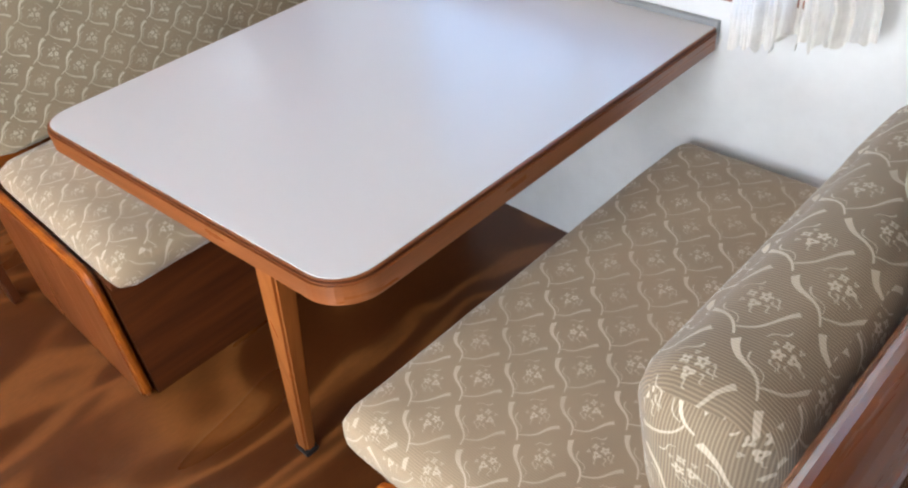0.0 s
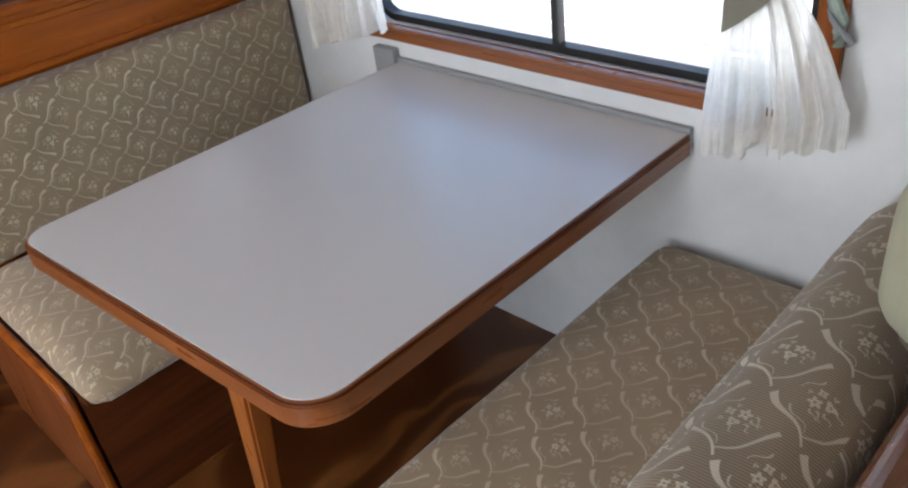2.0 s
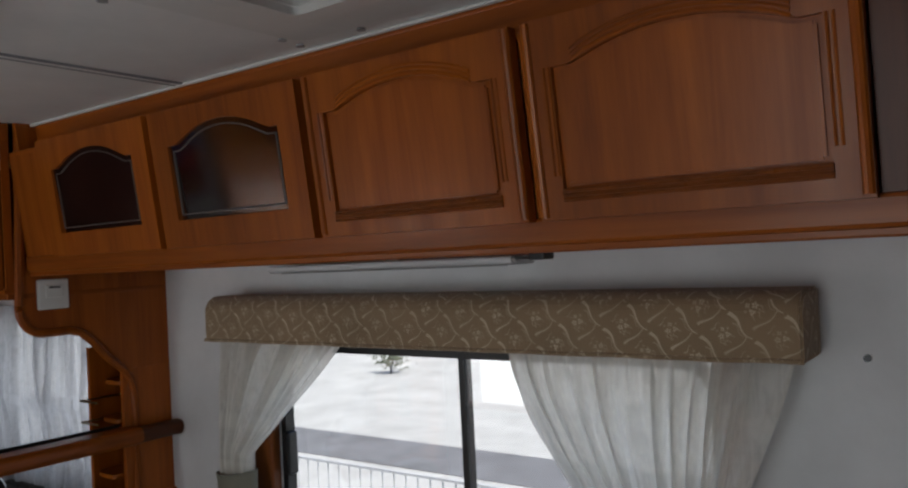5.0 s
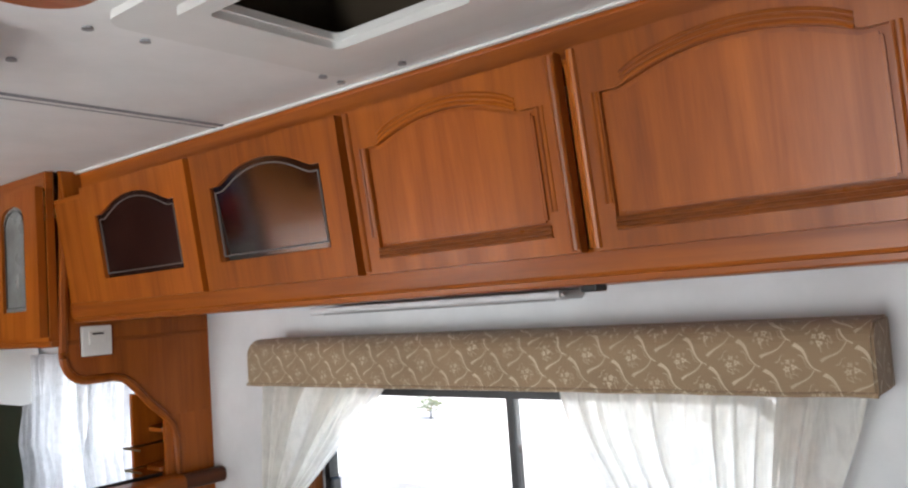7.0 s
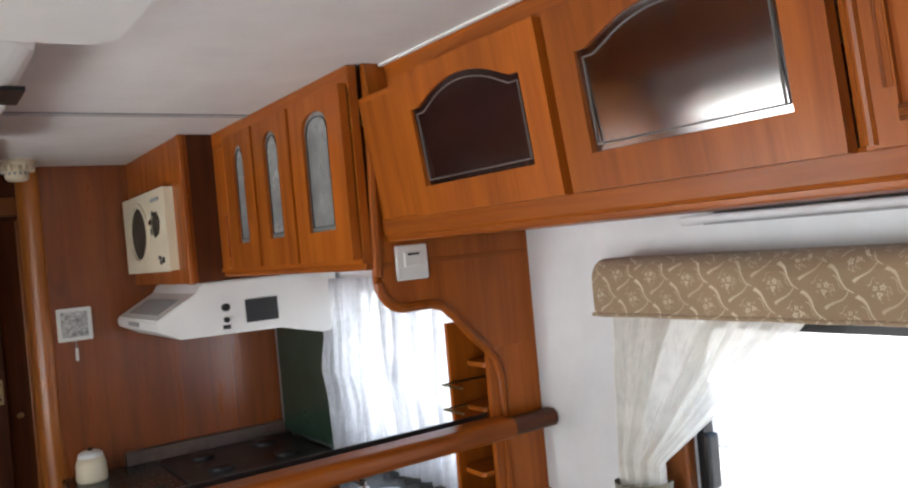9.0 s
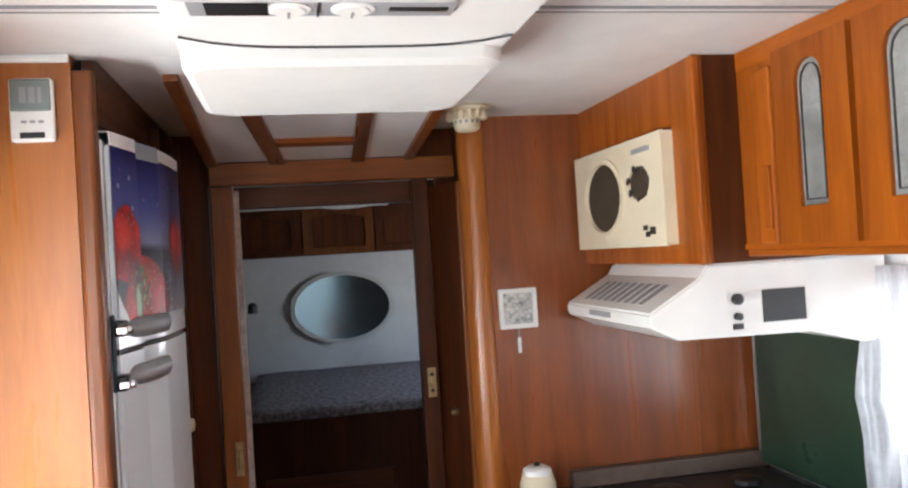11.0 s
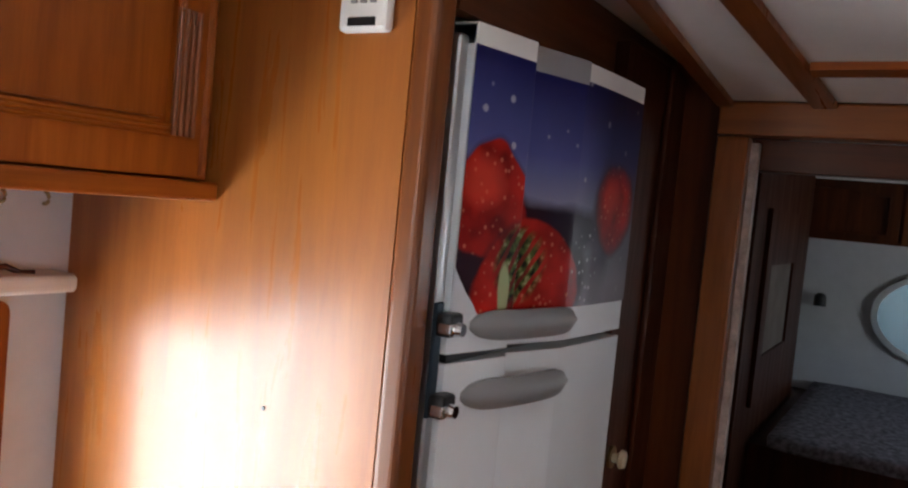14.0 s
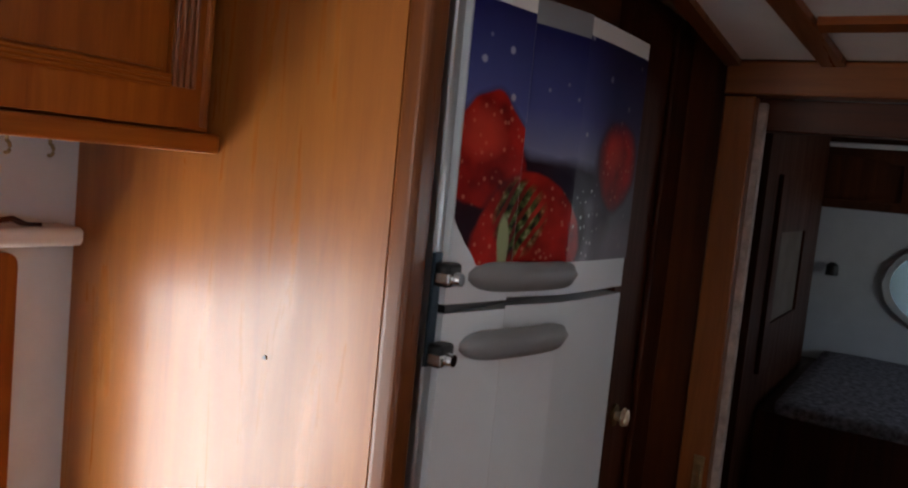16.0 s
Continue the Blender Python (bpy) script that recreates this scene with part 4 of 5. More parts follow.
bmesh.ops.bevel(legb, geom=legb.edges[:], offset=0.005, segments=2, affect="EDGES")
leg = part("leg", legb, FRAMEWOOD_V, table, "tapered slanting wooden leg")
part("foot", B(1.000, 1.034, 1.398, 1.442, 0.0, 0.013, 0.003), BLACKPL, leg)

# ---- benches ----


def end_panel(x0, x1, y0, y1, z1, r_front, r_back, mat):
    return prism(rrect(y0, y1, 0.0, z1, (0.004, 0.004, r_back, r_front), 8), "x", x0, x1, 0.008, 3)


lb = thing("dinette_bench", (1.40, 2.10, 0), "wooden dinette bench base with dark front under a floral cushion", "bench", "dinette benches")
part("end_panel", end_panel(0.848, 0.875, 1.84, 2.43, 0.385, 0.05, 0.02, OAK_H), BENCHWOOD, lb)
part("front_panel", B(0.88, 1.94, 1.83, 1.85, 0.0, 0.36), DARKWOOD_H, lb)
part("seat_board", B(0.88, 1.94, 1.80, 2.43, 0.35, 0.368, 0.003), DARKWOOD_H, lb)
part("edge_bead", tube([(0.861, 1.84, 0.02 + 0.30 * k / 8) for k in range(9)] + [(0.861, 1.845 + 0.05 * (1 - math.cos(a)), 0.33 + 0.052 * math.sin(a)) for a in [k * math.pi / 12 for k in range(1, 7)]] + [(0.861, 1.92 + 0.05 * k, 0.385) for k in range(10)], 0.011, 8), OAK_H, lb)
single("bench_seat_cushion", cushion(0.875, 1.935, 1.725, 2.36, 0.37, 0.455, 0.04), FABRIC, "beige floral seat cushion on the bench by the partition", "cushion", "bench cushions", smooth=True)
single("bench_back_cushion", cushion(0.90, 1.935, 2.332, 2.444, 0.455, 0.835, 0.03, 0.012), FABRIC_L, "upright beige floral back cushion against the wooden partition", "cushion", "bench cushions", smooth=True)
slat = thing("side_post", (0.80, 2.46, 0), "narrow dark wooden upright at the foot of the partition", "post")
part("upright", B(0.775, 0.80, 2.45, 2.50, 0.0, 0.40, 0.004), DARK_SHADED_V, slat)

rb = thing("dinette_bench", (1.42, 0.75, 0), "wooden dinette bench with rounded back rail under floral cushions", "bench", "dinette benches")
part("end_panel", end_panel(0.93, 0.955, 0.40, 1.03, 0.36, 0.02, 0.06, OAK_H), OAK_V, rb)
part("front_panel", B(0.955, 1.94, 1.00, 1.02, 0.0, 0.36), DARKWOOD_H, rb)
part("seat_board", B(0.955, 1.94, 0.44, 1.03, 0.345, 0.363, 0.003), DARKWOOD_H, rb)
part("back_board", B(0.955, 1.94, 0.415, 0.44, 0.363, 0.70), DARK_SHADED_V, rb)
part("back_rail", prism([(0.385 + a, 0.67 + c) for a, c in rrect(0, 0.085, 0, 0.095, 0.036, 6)], "x", 0.90, 1.94, 0.004), RAILWOOD, rb, "rounded varnished wooden back rail")
single("bench_seat_cushion", cushion(0.935, 1.935, 0.56, 1.10, 0.365, 0.455, 0.035), FABRIC, "beige floral seat cushion pushed under the table edge", "cushion", "bench cushions", smooth=True)
bc = cushion(1.085, 1.935, -0.09, 0.09, -0.14, 0.14, 0.07, 0.012)
bmesh.ops.transform(bc, matrix=Matrix.Translation((0, 0.575, 0.592)) @ Matrix.Rotation(radians(-8), 4, "X"), verts=bc.verts[:])
single("bench_back_cushion", bc, FABRIC_B, "plump beige floral back cushion leaning on the wooden rail", "cushion", "bench cushions", smooth=True)
pil_t = thing("bolster_pillow", (1.68, 0.44, 0.766), "beige-green bolster pillow with a grey knitted top on the bench rail", "pillow")
part("cover", cushion(1.43, 1.93, 0.36, 0.53, 0.766, 1.0, 0.06, 0.02), OLIVE, pil_t, smooth=True)
part("knitted_top", cushion(1.435, 1.925, 0.365, 0.525, 0.985, 1.06, 0.035, 0.01), KNIT, pil_t, "grey knitted end", smooth=True)

sock = thing("wall_socket", (1.945, 1.96, 0.70), "flat grey socket box on the wall under the window", "socket")
part("cover", B(1.925, 1.9495, 1.905, 1.985, 0.66, 0.745, 0.004), GREYPL, sock)

# ---- partition with cut-out between dinette and kitchen ----
PY0, PY1 = 2.42, 2.445
pt = thing("partition", (1.5, 2.43, 0), "varnished wooden partition with a curved cut-out towards the kitchen", "partition", kind="structure")
pts = [(1.945, CEIL - 0.001), (1.53, CEIL - 0.001), (1.515, 1.56)]
for k in range(7):
    a = math.pi + 0.5 * math.pi * k / 6
    pts.append((1.575 + 0.06 * math.cos(a), 1.545 + 0.06 * math.sin(a)))
pts += [(1.64, 1.486), (1.67, 1.478), (1.70, 1.452), (1.74, 1.405), (1.78, 1.368), (1.805, 1.34), (1.815, 1.30), (1.815, 1.0), (1.945, 1.0)]
part("upper_panel", prism(pts, "y", PY0, PY1), OAK_V, pt)
bead = [(p[0], PY0 - 0.002, p[1]) for p in pts[1:-1]]
part("panel_bead", tube(bead, 0.011, 8), OAK_V, pt, "rounded dark bead along the cut-out")
part("lower_panel", B(0.86, 1.945, PY0, PY1, 0.0, 0.985), OAK_H, pt)
part("lower_capping", B(0.85, 1.945, PY0 - 0.012, PY1 + 0.02, 0.985, 1.006, 0.006), OAK_H, pt)
part("lower_moulding", B(0.86, 1.945, PY0 - 0.010, PY0 - 0.0005, 0.955, 0.972, 0.004), OAK_H, pt)
part("lower_moulding", B(0.86, 1.945, PY0 - 0.012, PY0 - 0.0005, 0.845, 0.865, 0.004), OAK_H, pt)
rail = thing("partition_rail", (1.45, 2.42, 1.155), "rounded dark wooden handrail across the cut-out", "rail")
part("rail", prism([(2.375 + a, 1.157 + c) for a, c in rrect(0, 0.085, 0, 0.045, 0.018, 5)], "x", 0.95, 1.815, 0.003), OAK_H, rail)
part("rail_end", prism([(2.385 + a, 1.157 + c) for a, c in rrect(0, 0.05, 0, 0.042, 0.018, 5)], "x", 1.815, 1.97 - 0.022, 0.003), DARKWOOD_H, rail)
for xx in (1.36, 0.98):
    part("post", B(xx - 0.018, xx + 0.018, 2.412, 2.448, 1.006, 1.157, 0.004), DARK_SHADED_V, rail)
part("glass_edge", B(0.97, 1.80, 2.470, 2.476, 1.19, 1.206), BLACKPL, rail)
shelf = thing("corner_shelf", (1.86, 2.52, 1.0), "small dark wooden corner shelf rack beside the kitchen window", "shelf")
part("back", B(1.925, 1.945, 2.45, 2.58, 0.93, 1.42), DARK_SHADED_V, shelf)
part("side", B(1.80, 1.94, 2.447, 2.460, 0.93, 1.36), OAK_V, shelf)
part("back_panel", B(1.775, 1.924, 2.572, 2.586, 0.93, 1.42), OAK_V, shelf)
for zz, x0 in ((0.955, 1.72), (1.06, 1.77), (1.21, 1.79), (1.315, 1.80)):
    part("shelf_board", prism(rrect(x0, 1.925, 2.462, 2.57, (0.01, 0.01, 0.03, 0.05)), "z", zz, zz + 0.011), OAK_H, shelf)
for zz in (1.215, 1.275):
    part("shelf_gallery", tube([(1.738, 2.475, zz), (1.738, 2.56, zz), (1.92, 2.565, zz)], 0.003, 6), BRASS, shelf)


def switch(name, x0, x1, y, z0, z1, label, mat=PLASTIC):
    t = thing(name, ((x0 + x1) / 2, y, z0), label, "switch")
    part("plate", B(x0, x1, y - 0.012, y - 0.0005, z0, z1, 0.004), mat, t)
    w, h = x1 - x0, z1 - z0
    part("rocker", B(x0 + w * 0.22, x1 - w * 0.22, y - 0.017, y - 0.011, z0 + h * 0.38, z1 - h * 0.2, 0.002), mat, t)
    part("marking", B(x0 + w * 0.32, x1 - w * 0.32, y - 0.0185, y - 0.0165, z1 - h * 0.30, z1 - h * 0.24), BLACKPL, t)
    return t


switch("light_switch", 1.558, 1.638, PY0, 1.545, 1.622, "square white light switch on the wooden partition")

# the partition stands a little nearer the kitchen than the cut-out's drawing plane
for ob in [pt, bpy.data.objects["light_switch"]]:
    for o in ob.children_recursive:
        for v in o.data.vertices:
            w = v.co + ob.location
            q = Vector((0.6, 0.4, 1.6)) + (w - Vector((0.6, 0.4, 1.6))) * 1.0137
            v.co = Vector((min(q.x, 1.9495), q.y, min(max(q.z, 0.0), CEIL - 0.001))) - ob.location

# ---- kitchen ----
kc = thing("kitchen_counter", (1.6, 3.2, 0), "kitchen base cabinet in oak with a dark worktop", "counter")
part("body", B(1.36, 1.945, 2.447, 4.09, 0.0, 0.87), OAK_V, kc)
part("body", B(1.09, 1.36, 3.72, 4.09, 0.0, 0.87), OAK_V, kc)
part("worktop", prism([(1.33, 2.448), (1.947, 2.448), (1.947, 4.095), (1.085, 4.095), (1.085, 3.69), (1.33, 3.69)], "z", 0.87, 0.905, 0.004), COUNTER, kc, "dark glossy worktop")
part("upstand", B(1.30, 1.94, 4.06, 4.097, 0.905, 0.955, 0.003), GREYSTONE, kc)
for a, c in ((2.50, 2.98), (3.02, 3.52)):
    door_leaf(kc, a, c, 0.12, 0.82, 1.338, "panel")
part("sink_rim", ring(rrect(1.42, 1.84, 2.55, 3.05, 0.05), rrect(1.45, 1.81, 2.58, 3.02, 0.04), "z", 0.905, 0.909), ALU, kc)
part("sink_basin", prism(rrect(1.45, 1.81, 2.58, 3.02, 0.04), "z", 0.9055, 0.9075), BLACKMET, kc)
tap = thing("kitchen_tap", (1.55, 2.98, 0.905), "chrome kitchen tap with a long curved spout", "tap")
part("spout", tube([(1.72, 3.0, 0.905), (1.72, 3.0, 0.965)] + [(1.63 + 0.09 * math.cos(a), 3.0 - 0.02 * (1 - math.cos(a)), 0.965 + 0.075 * math.sin(a)) for a in [k * math.pi / 12 for k in range(1, 12)]] + [(1.538, 2.96, 0.95)], 0.010, 10), CHROME, tap)
part("tap_base", cyl((1.72, 3.0, 0.905), (1.72, 3.0, 0.94), 0.024, 0.018), CHROME, tap)
part("lever", tube([(1.72, 3.0, 0.95), (1.70, 3.06, 0.97), (1.68, 3.10, 0.975)], 0.007, 8), CHROME, tap)
hob = thing("hob", (1.62, 3.78, 0.905), "dark gas hob set into the worktop", "hob")
part("hob_plate", prism(rrect(1.40, 1.90, 3.58, 4.03, 0.03), "z", 0.905, 0.913), BLACKMET, hob)
for xx, yy in ((1.53, 3.69), (1.53, 3.91), (1.77, 3.69), (1.77, 3.91)):
    part("burner", lathe((xx, yy, 0.913), [(0.045, 0), (0.045, 0.012), (0.02, 0.018)], 18), BLACKPL, hob)
part("glass_lid", B(1.915, 1.925, 3.575, 4.06, 0.92, 1.37, 0.003), GREEN, hob, "raised dark green glass lid")
part("lid_edge", B(1.912, 1.928, 4.06, 4.07, 0.92, 1.37), ALU, hob)
jar = thing("canister", (1.166, 3.975, 0.905), "cream ceramic canister with a pierced lid on the worktop", "canister")
part("body", lathe((1.166, 3.975, 0.905), [(0.047, 0), (0.052, 0.01), (0.05, 0.06), (0.042, 0.085)]), CREAM, jar, smooth=True)
part("lid", lathe((1.166, 3.975, 0.99), [(0.042, 0), (0.040, 0.012), (0.028, 0.02), (0.012, 0.022)]), PLASTIC, jar)
part("lid_knob", lathe((1.166, 3.975, 1.0115), [(0.008, 0), (0.01, 0.006), (0.004, 0.01)], 14), BLACKPL, jar)

ko = thing("kitchen_overhead_cabinet", (1.7, 2.95, 1.57), "honey-oak kitchen wall cabinet with arched leaded-glass doors", "cabinet")
KX = 1.49
part("bottom", B(KX + 0.01, WX - 0.003, 2.447, 3.38, 1.575, 1.59, 0.003), OAK_H, ko)
part("top_rail", B(KX + 0.006, KX + 0.03, 2.447, 3.38, 1.975, CEIL - 0.001, 0.003), OAK_H, ko)
part("bottom_rail", B(KX + 0.004, KX + 0.03, 2.447, 3.38, 1.59, 1.602), OAK_H, ko)
for a, c in ((2.447, 2.452), (2.735, 2.745), (2.985, 2.995), (3.22, 3.38)):
    part("stile", B(KX + 0.008, KX + 0.028, a, c, 1.60, 1.976), OAK_V, ko)
part("cabinet_back", B(WX - 0.02, WX - 0.004, 2.447, 3.38, 1.59, CEIL - 0.001), OAK_V, ko)
for a, c in ((2.455, 2.732), (2.748, 2.982), (2.998, 3.218)):
    door_leaf(ko, a, c, 1.60, 1.98, KX - 0.014, "leaded", stile=0.070)
part("filler", B(KX - 0.01, KX + 0.01, 3.235, 3.30, 1.60, 1.96, 0.006), OAK_V, ko)
part("filler_block", B(KX - 0.016, KX - 0.008, 3.245, 3.27, 1.63, 1.76, 0.003), OAK_V, ko)
cc = thing("corner_cabinet", (1.65, 3.74, 1.57), "deep honey-oak corner cabinet above the range hood", "cabinet")
part("front_frame", ring(outline_box(3.385, 4.095, 1.565, CEIL - 0.001), outline_box(3.50, 4.05, 1.61, 1.88), "x", 1.398, 1.42), OAK_V, cc)
part("front_panel", B(1.41, 1.418, 3.49, 4.06, 1.60, 1.89), OAK_V, cc)
# oak side turned from the light: its shade is put into a darker wood
part("side_panel", B(1.42, WX - 0.003, 3.385, 3.405, 1.565, CEIL - 0.001), DARK_SHADED_V, cc)
part("bottom", B(1.42, WX - 0.003, 3.405, 4.095, 1.565, 1.58), OAK_H, cc)
part("corner_post", B(1.39, 1.412, 3.375, 3.40, 1.563, CEIL - 0.001, 0.006), OAK_V, cc)
sp = thing("speaker_panel", (1.39, 3.78, 1.61), "cream plastic fan panel with a large and a small round hole", "panel")


def holed_plate(x0, x1, y0, y1, z0, z1, holes, seg=32):
    """A plate facing -x with elliptical holes (y, z, ry, rz), each set in its own square cell."""
    bm = bmesh.new()
    cuts = sorted(holes)
    edges = [y0] + [(cuts[i][0] + cuts[i][2] + cuts[i + 1][0] - cuts[i + 1][2]) / 2 for i in range(len(cuts) - 1)] + [y1]
    for (cy, cz, ry, rz), a, c in zip(cuts, edges, edges[1:]):
        outer, inner = [], []
        for k in range(seg):
            t = 2 * math.pi * k / seg
            dy, dz = math.cos(t), math.sin(t)
            s = min(((c - cy) if dy > 0 else (cy - a)) / max(abs(dy), 1e-9), ((z1 - cz) if dz > 0 else (cz - z0)) / max(abs(dz), 1e-9))
            outer.append((cy + dy * s, cz + dz * s))
            inner.append((cy + ry * dy, cz + rz * dz))
        for corner in ((a, z0), (a, z1), (c, z0), (c, z1)):
            k = min(range(seg), key=lambda i: (outer[i][0] - corner[0]) ** 2 + (outer[i][1] - corner[1]) ** 2)
            outer[k] = corner
        r = ring(outer, inner, "x", x0, x1)
        me = bpy.data.meshes.new("tmp")
        r.to_mesh(me)
        r.free()
        bm.from_mesh(me)
        bpy.data.meshes.remove(me)
    return bm


part("plate", holed_plate(1.368, 1.374, 3.495, 4.07, 1.608, 1.876, [(3.86, 1.745, 0.125, 0.092), (3.63, 1.765, 0.06, 0.042)]), CREAM, sp)
part("rim", B(1.374, 1.3975, 3.497, 4.068, 1.61, 1.874), DARKHOLE, sp, "dark hollow behind the holes")
part("side_strip", B(1.372, 1.3975, 3.4955, 3.4968, 1.61, 1.874), CREAM, sp)
hr = [(3.86 + 0.145 * math.cos(2 * math.pi * k / 32), 1.745 + 0.107 * math.sin(2 * math.pi * k / 32)) for k in range(32)]
hi = [(3.86 + 0.126 * math.cos(2 * math.pi * k / 32), 1.745 + 0.093 * math.sin(2 * math.pi * k / 32)) for k in range(32)]
part("hole_ring", ring(hr, hi, "x", 1.362, 1.3685), CREAM, sp)
for k in range(7):
    a = 2 * math.pi * k / 7 + 0.3
    yy, zz = 3.63 + 0.056 * math.cos(a), 1.765 + 0.039 * math.sin(a)
    part("torn_edge", cyl((1.3655, yy, zz), (1.3682, yy, zz), 0.008 + 0.003 * math.sin(k * 2.3), 0.007, 9), BLACKPL, sp)
part("bent_clip", cyl((1.362, 3.683, 1.772), (1.3655, 3.683, 1.772), 0.008, 0.006, 9), CHROME, sp)
for a, c, z0, z1 in ((3.55, 3.575, 1.637, 1.655), (3.58, 3.60, 1.632, 1.645), (3.592, 3.612, 1.648, 1.66)):
    part("badge", B(1.365, 1.3685, a, c, z0, z1), BLACKPL, sp)
part("marking", B(1.366, 1.3685, 3.56, 3.66, 1.838, 1.85), GREYPL, sp)

hood = thing("range_hood", (1.6, 3.75, 1.34), "white range hood with vents, two knobs and a black display", "range hood")
hp = [(1.31, 1.425), (1.31, 1.455), (1.44, 1.53), (1.46, 1.56), (1.93, 1.56), (1.93, 1.355), (1.86, 1.35), (1.72, 1.385), (1.38, 1.39)]
part("body", prism(hp, "y", 3.49, 4.05, 0.005), PLASTIC, hood)
for k in range(9):
    yy = 3.58 + k * 0.045
    bmv = bmesh.new()
    d = Vector((0.13, 0, 0.075)).normalized()
    for s0, s1 in ((0.03, 0.115),):
        a, c = Vector((1.31, yy, 1.455)) + d * s0, Vector((1.31, yy, 1.455)) + d * s1
        up_ = Vector((-d.z, 0, d.x)) * 0.0015
        q = [bmv.verts.new(v) for v in (a + up_, c + up_, c + up_ + Vector((0, 0.028, 0)), a + up_ + Vector((0, 0.028, 0)))]
        bmv.faces.new(q)
    ext = bmesh.ops.extrude_face_region(bmv, geom=bmv.faces[:])
    for v in [g for g in ext["geom"] if isinstance(g, bmesh.types.BMVert)]:
        v.co -= up_ * 1.2
    bmesh.ops.recalc_face_normals(bmv, faces=bmv.faces[:])
    part("vent_slot", bmv, GREYPL, hood)
part("front_badge", B(1.307, 1.311, 3.72, 3.86, 1.433, 1.447), GREYPL, hood)
for zz in (1.475, 1.435):
    part("knob", cyl((1.528, 3.478, zz), (1.528, 3.491, zz), 0.013 if zz > 1.45 else 0.009), BLACKPL, hood)
part("switch_block", B(1.516, 1.540, 3.484, 3.491, 1.405, 1.418), BLACKPL, hood)
part("display", B(1.595, 1.705, 3.486, 3.4915, 1.417, 1.492), BLACKPL, hood)
part("hood_side_trim", B(1.72, 1.935, 3.475, 3.4895, 1.56, 1.572), PLASTIC, hood)

# ---- end wall, pillar and bedroom doorway ----
EY = 4.10
ew = thing("kitchen_end_wall", (1.5, EY, 0), "varnished knotty wood end wall beside the bedroom door", "wall", kind="structure")
part("panelling", B(1.10, WX, EY, EY + 0.03, 0.0, CEIL), KNOTTY, ew)
for k, xx in enumerate((1.30, 1.52, 1.74)):
    part("panel_groove", B(xx - 0.0015, xx + 0.0015, EY - 0.0012, EY + 0.001, 0.0, CEIL - 0.002), KNOTTY, ew)
pil = thing("corner_pillar", (1.06, EY + 0.02, 0), "rounded varnished wooden corner post beside the doorway", "post", kind="structure")
part("post", lathe((1.075, EY + 0.045, 0), [(0.047, 0.0), (0.047, CEIL - 0.001)], 32), PANEL, pil, smooth=False)
part("return_panel", B(1.045, 1.07, EY + 0.05, 4.34, 0.0, CEIL), DARK_SHADED_V, pil)
clock = thing("wall_thermometer", (1.17, EY, 1.39), "square white wall gauge with a printed dial and hanging tag", "gauge")
part("frame", ring(rrect(1.115, 1.23, 1.388, 1.506, 0.005), rrect(1.128, 1.217, 1.401, 1.493, 0.004), "y", EY - 0.014, EY - 0.0005), PLASTIC, clock)
part("face", B(1.127, 1.218, EY - 0.006, EY - 0.001, 1.40, 1.494), PRINT, clock)
part("tag", B(1.168, 1.178, EY - 0.004, EY - 0.0005, 1.315, 1.36), PLASTIC, clock)
part("cord", tube([(1.172, EY - 0.004, 1.39), (1.173, EY - 0.004, 1.36)], 0.0015, 6), GREYPL, clock)
det = thing("smoke_detector", (1.015, 3.93, CEIL), "cream round smoke detector with slotted sides on the ceiling", "detector")
part("base", lathe((1.015, 3.93, CEIL), [(0.061, -0.0005), (0.063, -0.008), (0.058, -0.014), (0.046, -0.018)], 32), CREAM, det)
part("head", lathe((1.015, 3.93, CEIL - 0.018), [(0.040, 0.0), (0.037, -0.030), (0.034, -0.045), (0.026, -0.051), (0.010, -0.052)], 32), CREAM, det)
for k in range(14):
    a = 2 * math.pi * k / 14
    r_ = B(-0.003, 0.003, -0.010, 0.010, -0.022, 0.0, 0.002)
    bmesh.ops.transform(r_, matrix=Matrix.Translation((1.015, 3.93, CEIL - 0.016)) @ Matrix.Rotation(a, 4, "Z") @ Matrix.Translation((0, 0.046, 0)), verts=r_.verts[:])
    part("rib", r_, CREAM, det)
    d_ = B(-0.004, 0.004, -0.001, 0.001, -0.010, 0.0)
    bmesh.ops.transform(d_, matrix=Matrix.Translation((1.015, 3.93, CEIL - 0.040)) @ Matrix.Rotation(a + 0.2, 4, "Z") @ Matrix.Translation((0, 0.0366, 0)), verts=d_.verts[:])
    part("slot", d_, GREYPL, det)

DY0, DY1 = 4.30, 4.345
single("wall_bedroom", join(B(WW, 0.29, DY0 + 0.005, DY1 - 0.005, 0, CEIL), B(0.985, WX, DY0 + 0.005, DY1 - 0.005, 0, CEIL), B(0.29, 0.985, DY0 + 0.005, DY1 - 0.005, 1.864, CEIL)), DARK_SHADED_V, "dark wooden wall around the bedroom doorway", "wall", kind="structure")
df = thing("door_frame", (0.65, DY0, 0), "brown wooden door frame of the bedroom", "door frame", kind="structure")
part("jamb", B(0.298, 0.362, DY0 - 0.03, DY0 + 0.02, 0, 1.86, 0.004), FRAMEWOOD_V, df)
# same frame, but this jamb's shade is painted in as a darker wood
part("jamb", B(0.903, 0.955, DY0 - 0.03, DY0 + 0.02, 0, 1.86, 0.004), DARK_SHADED_V, df)
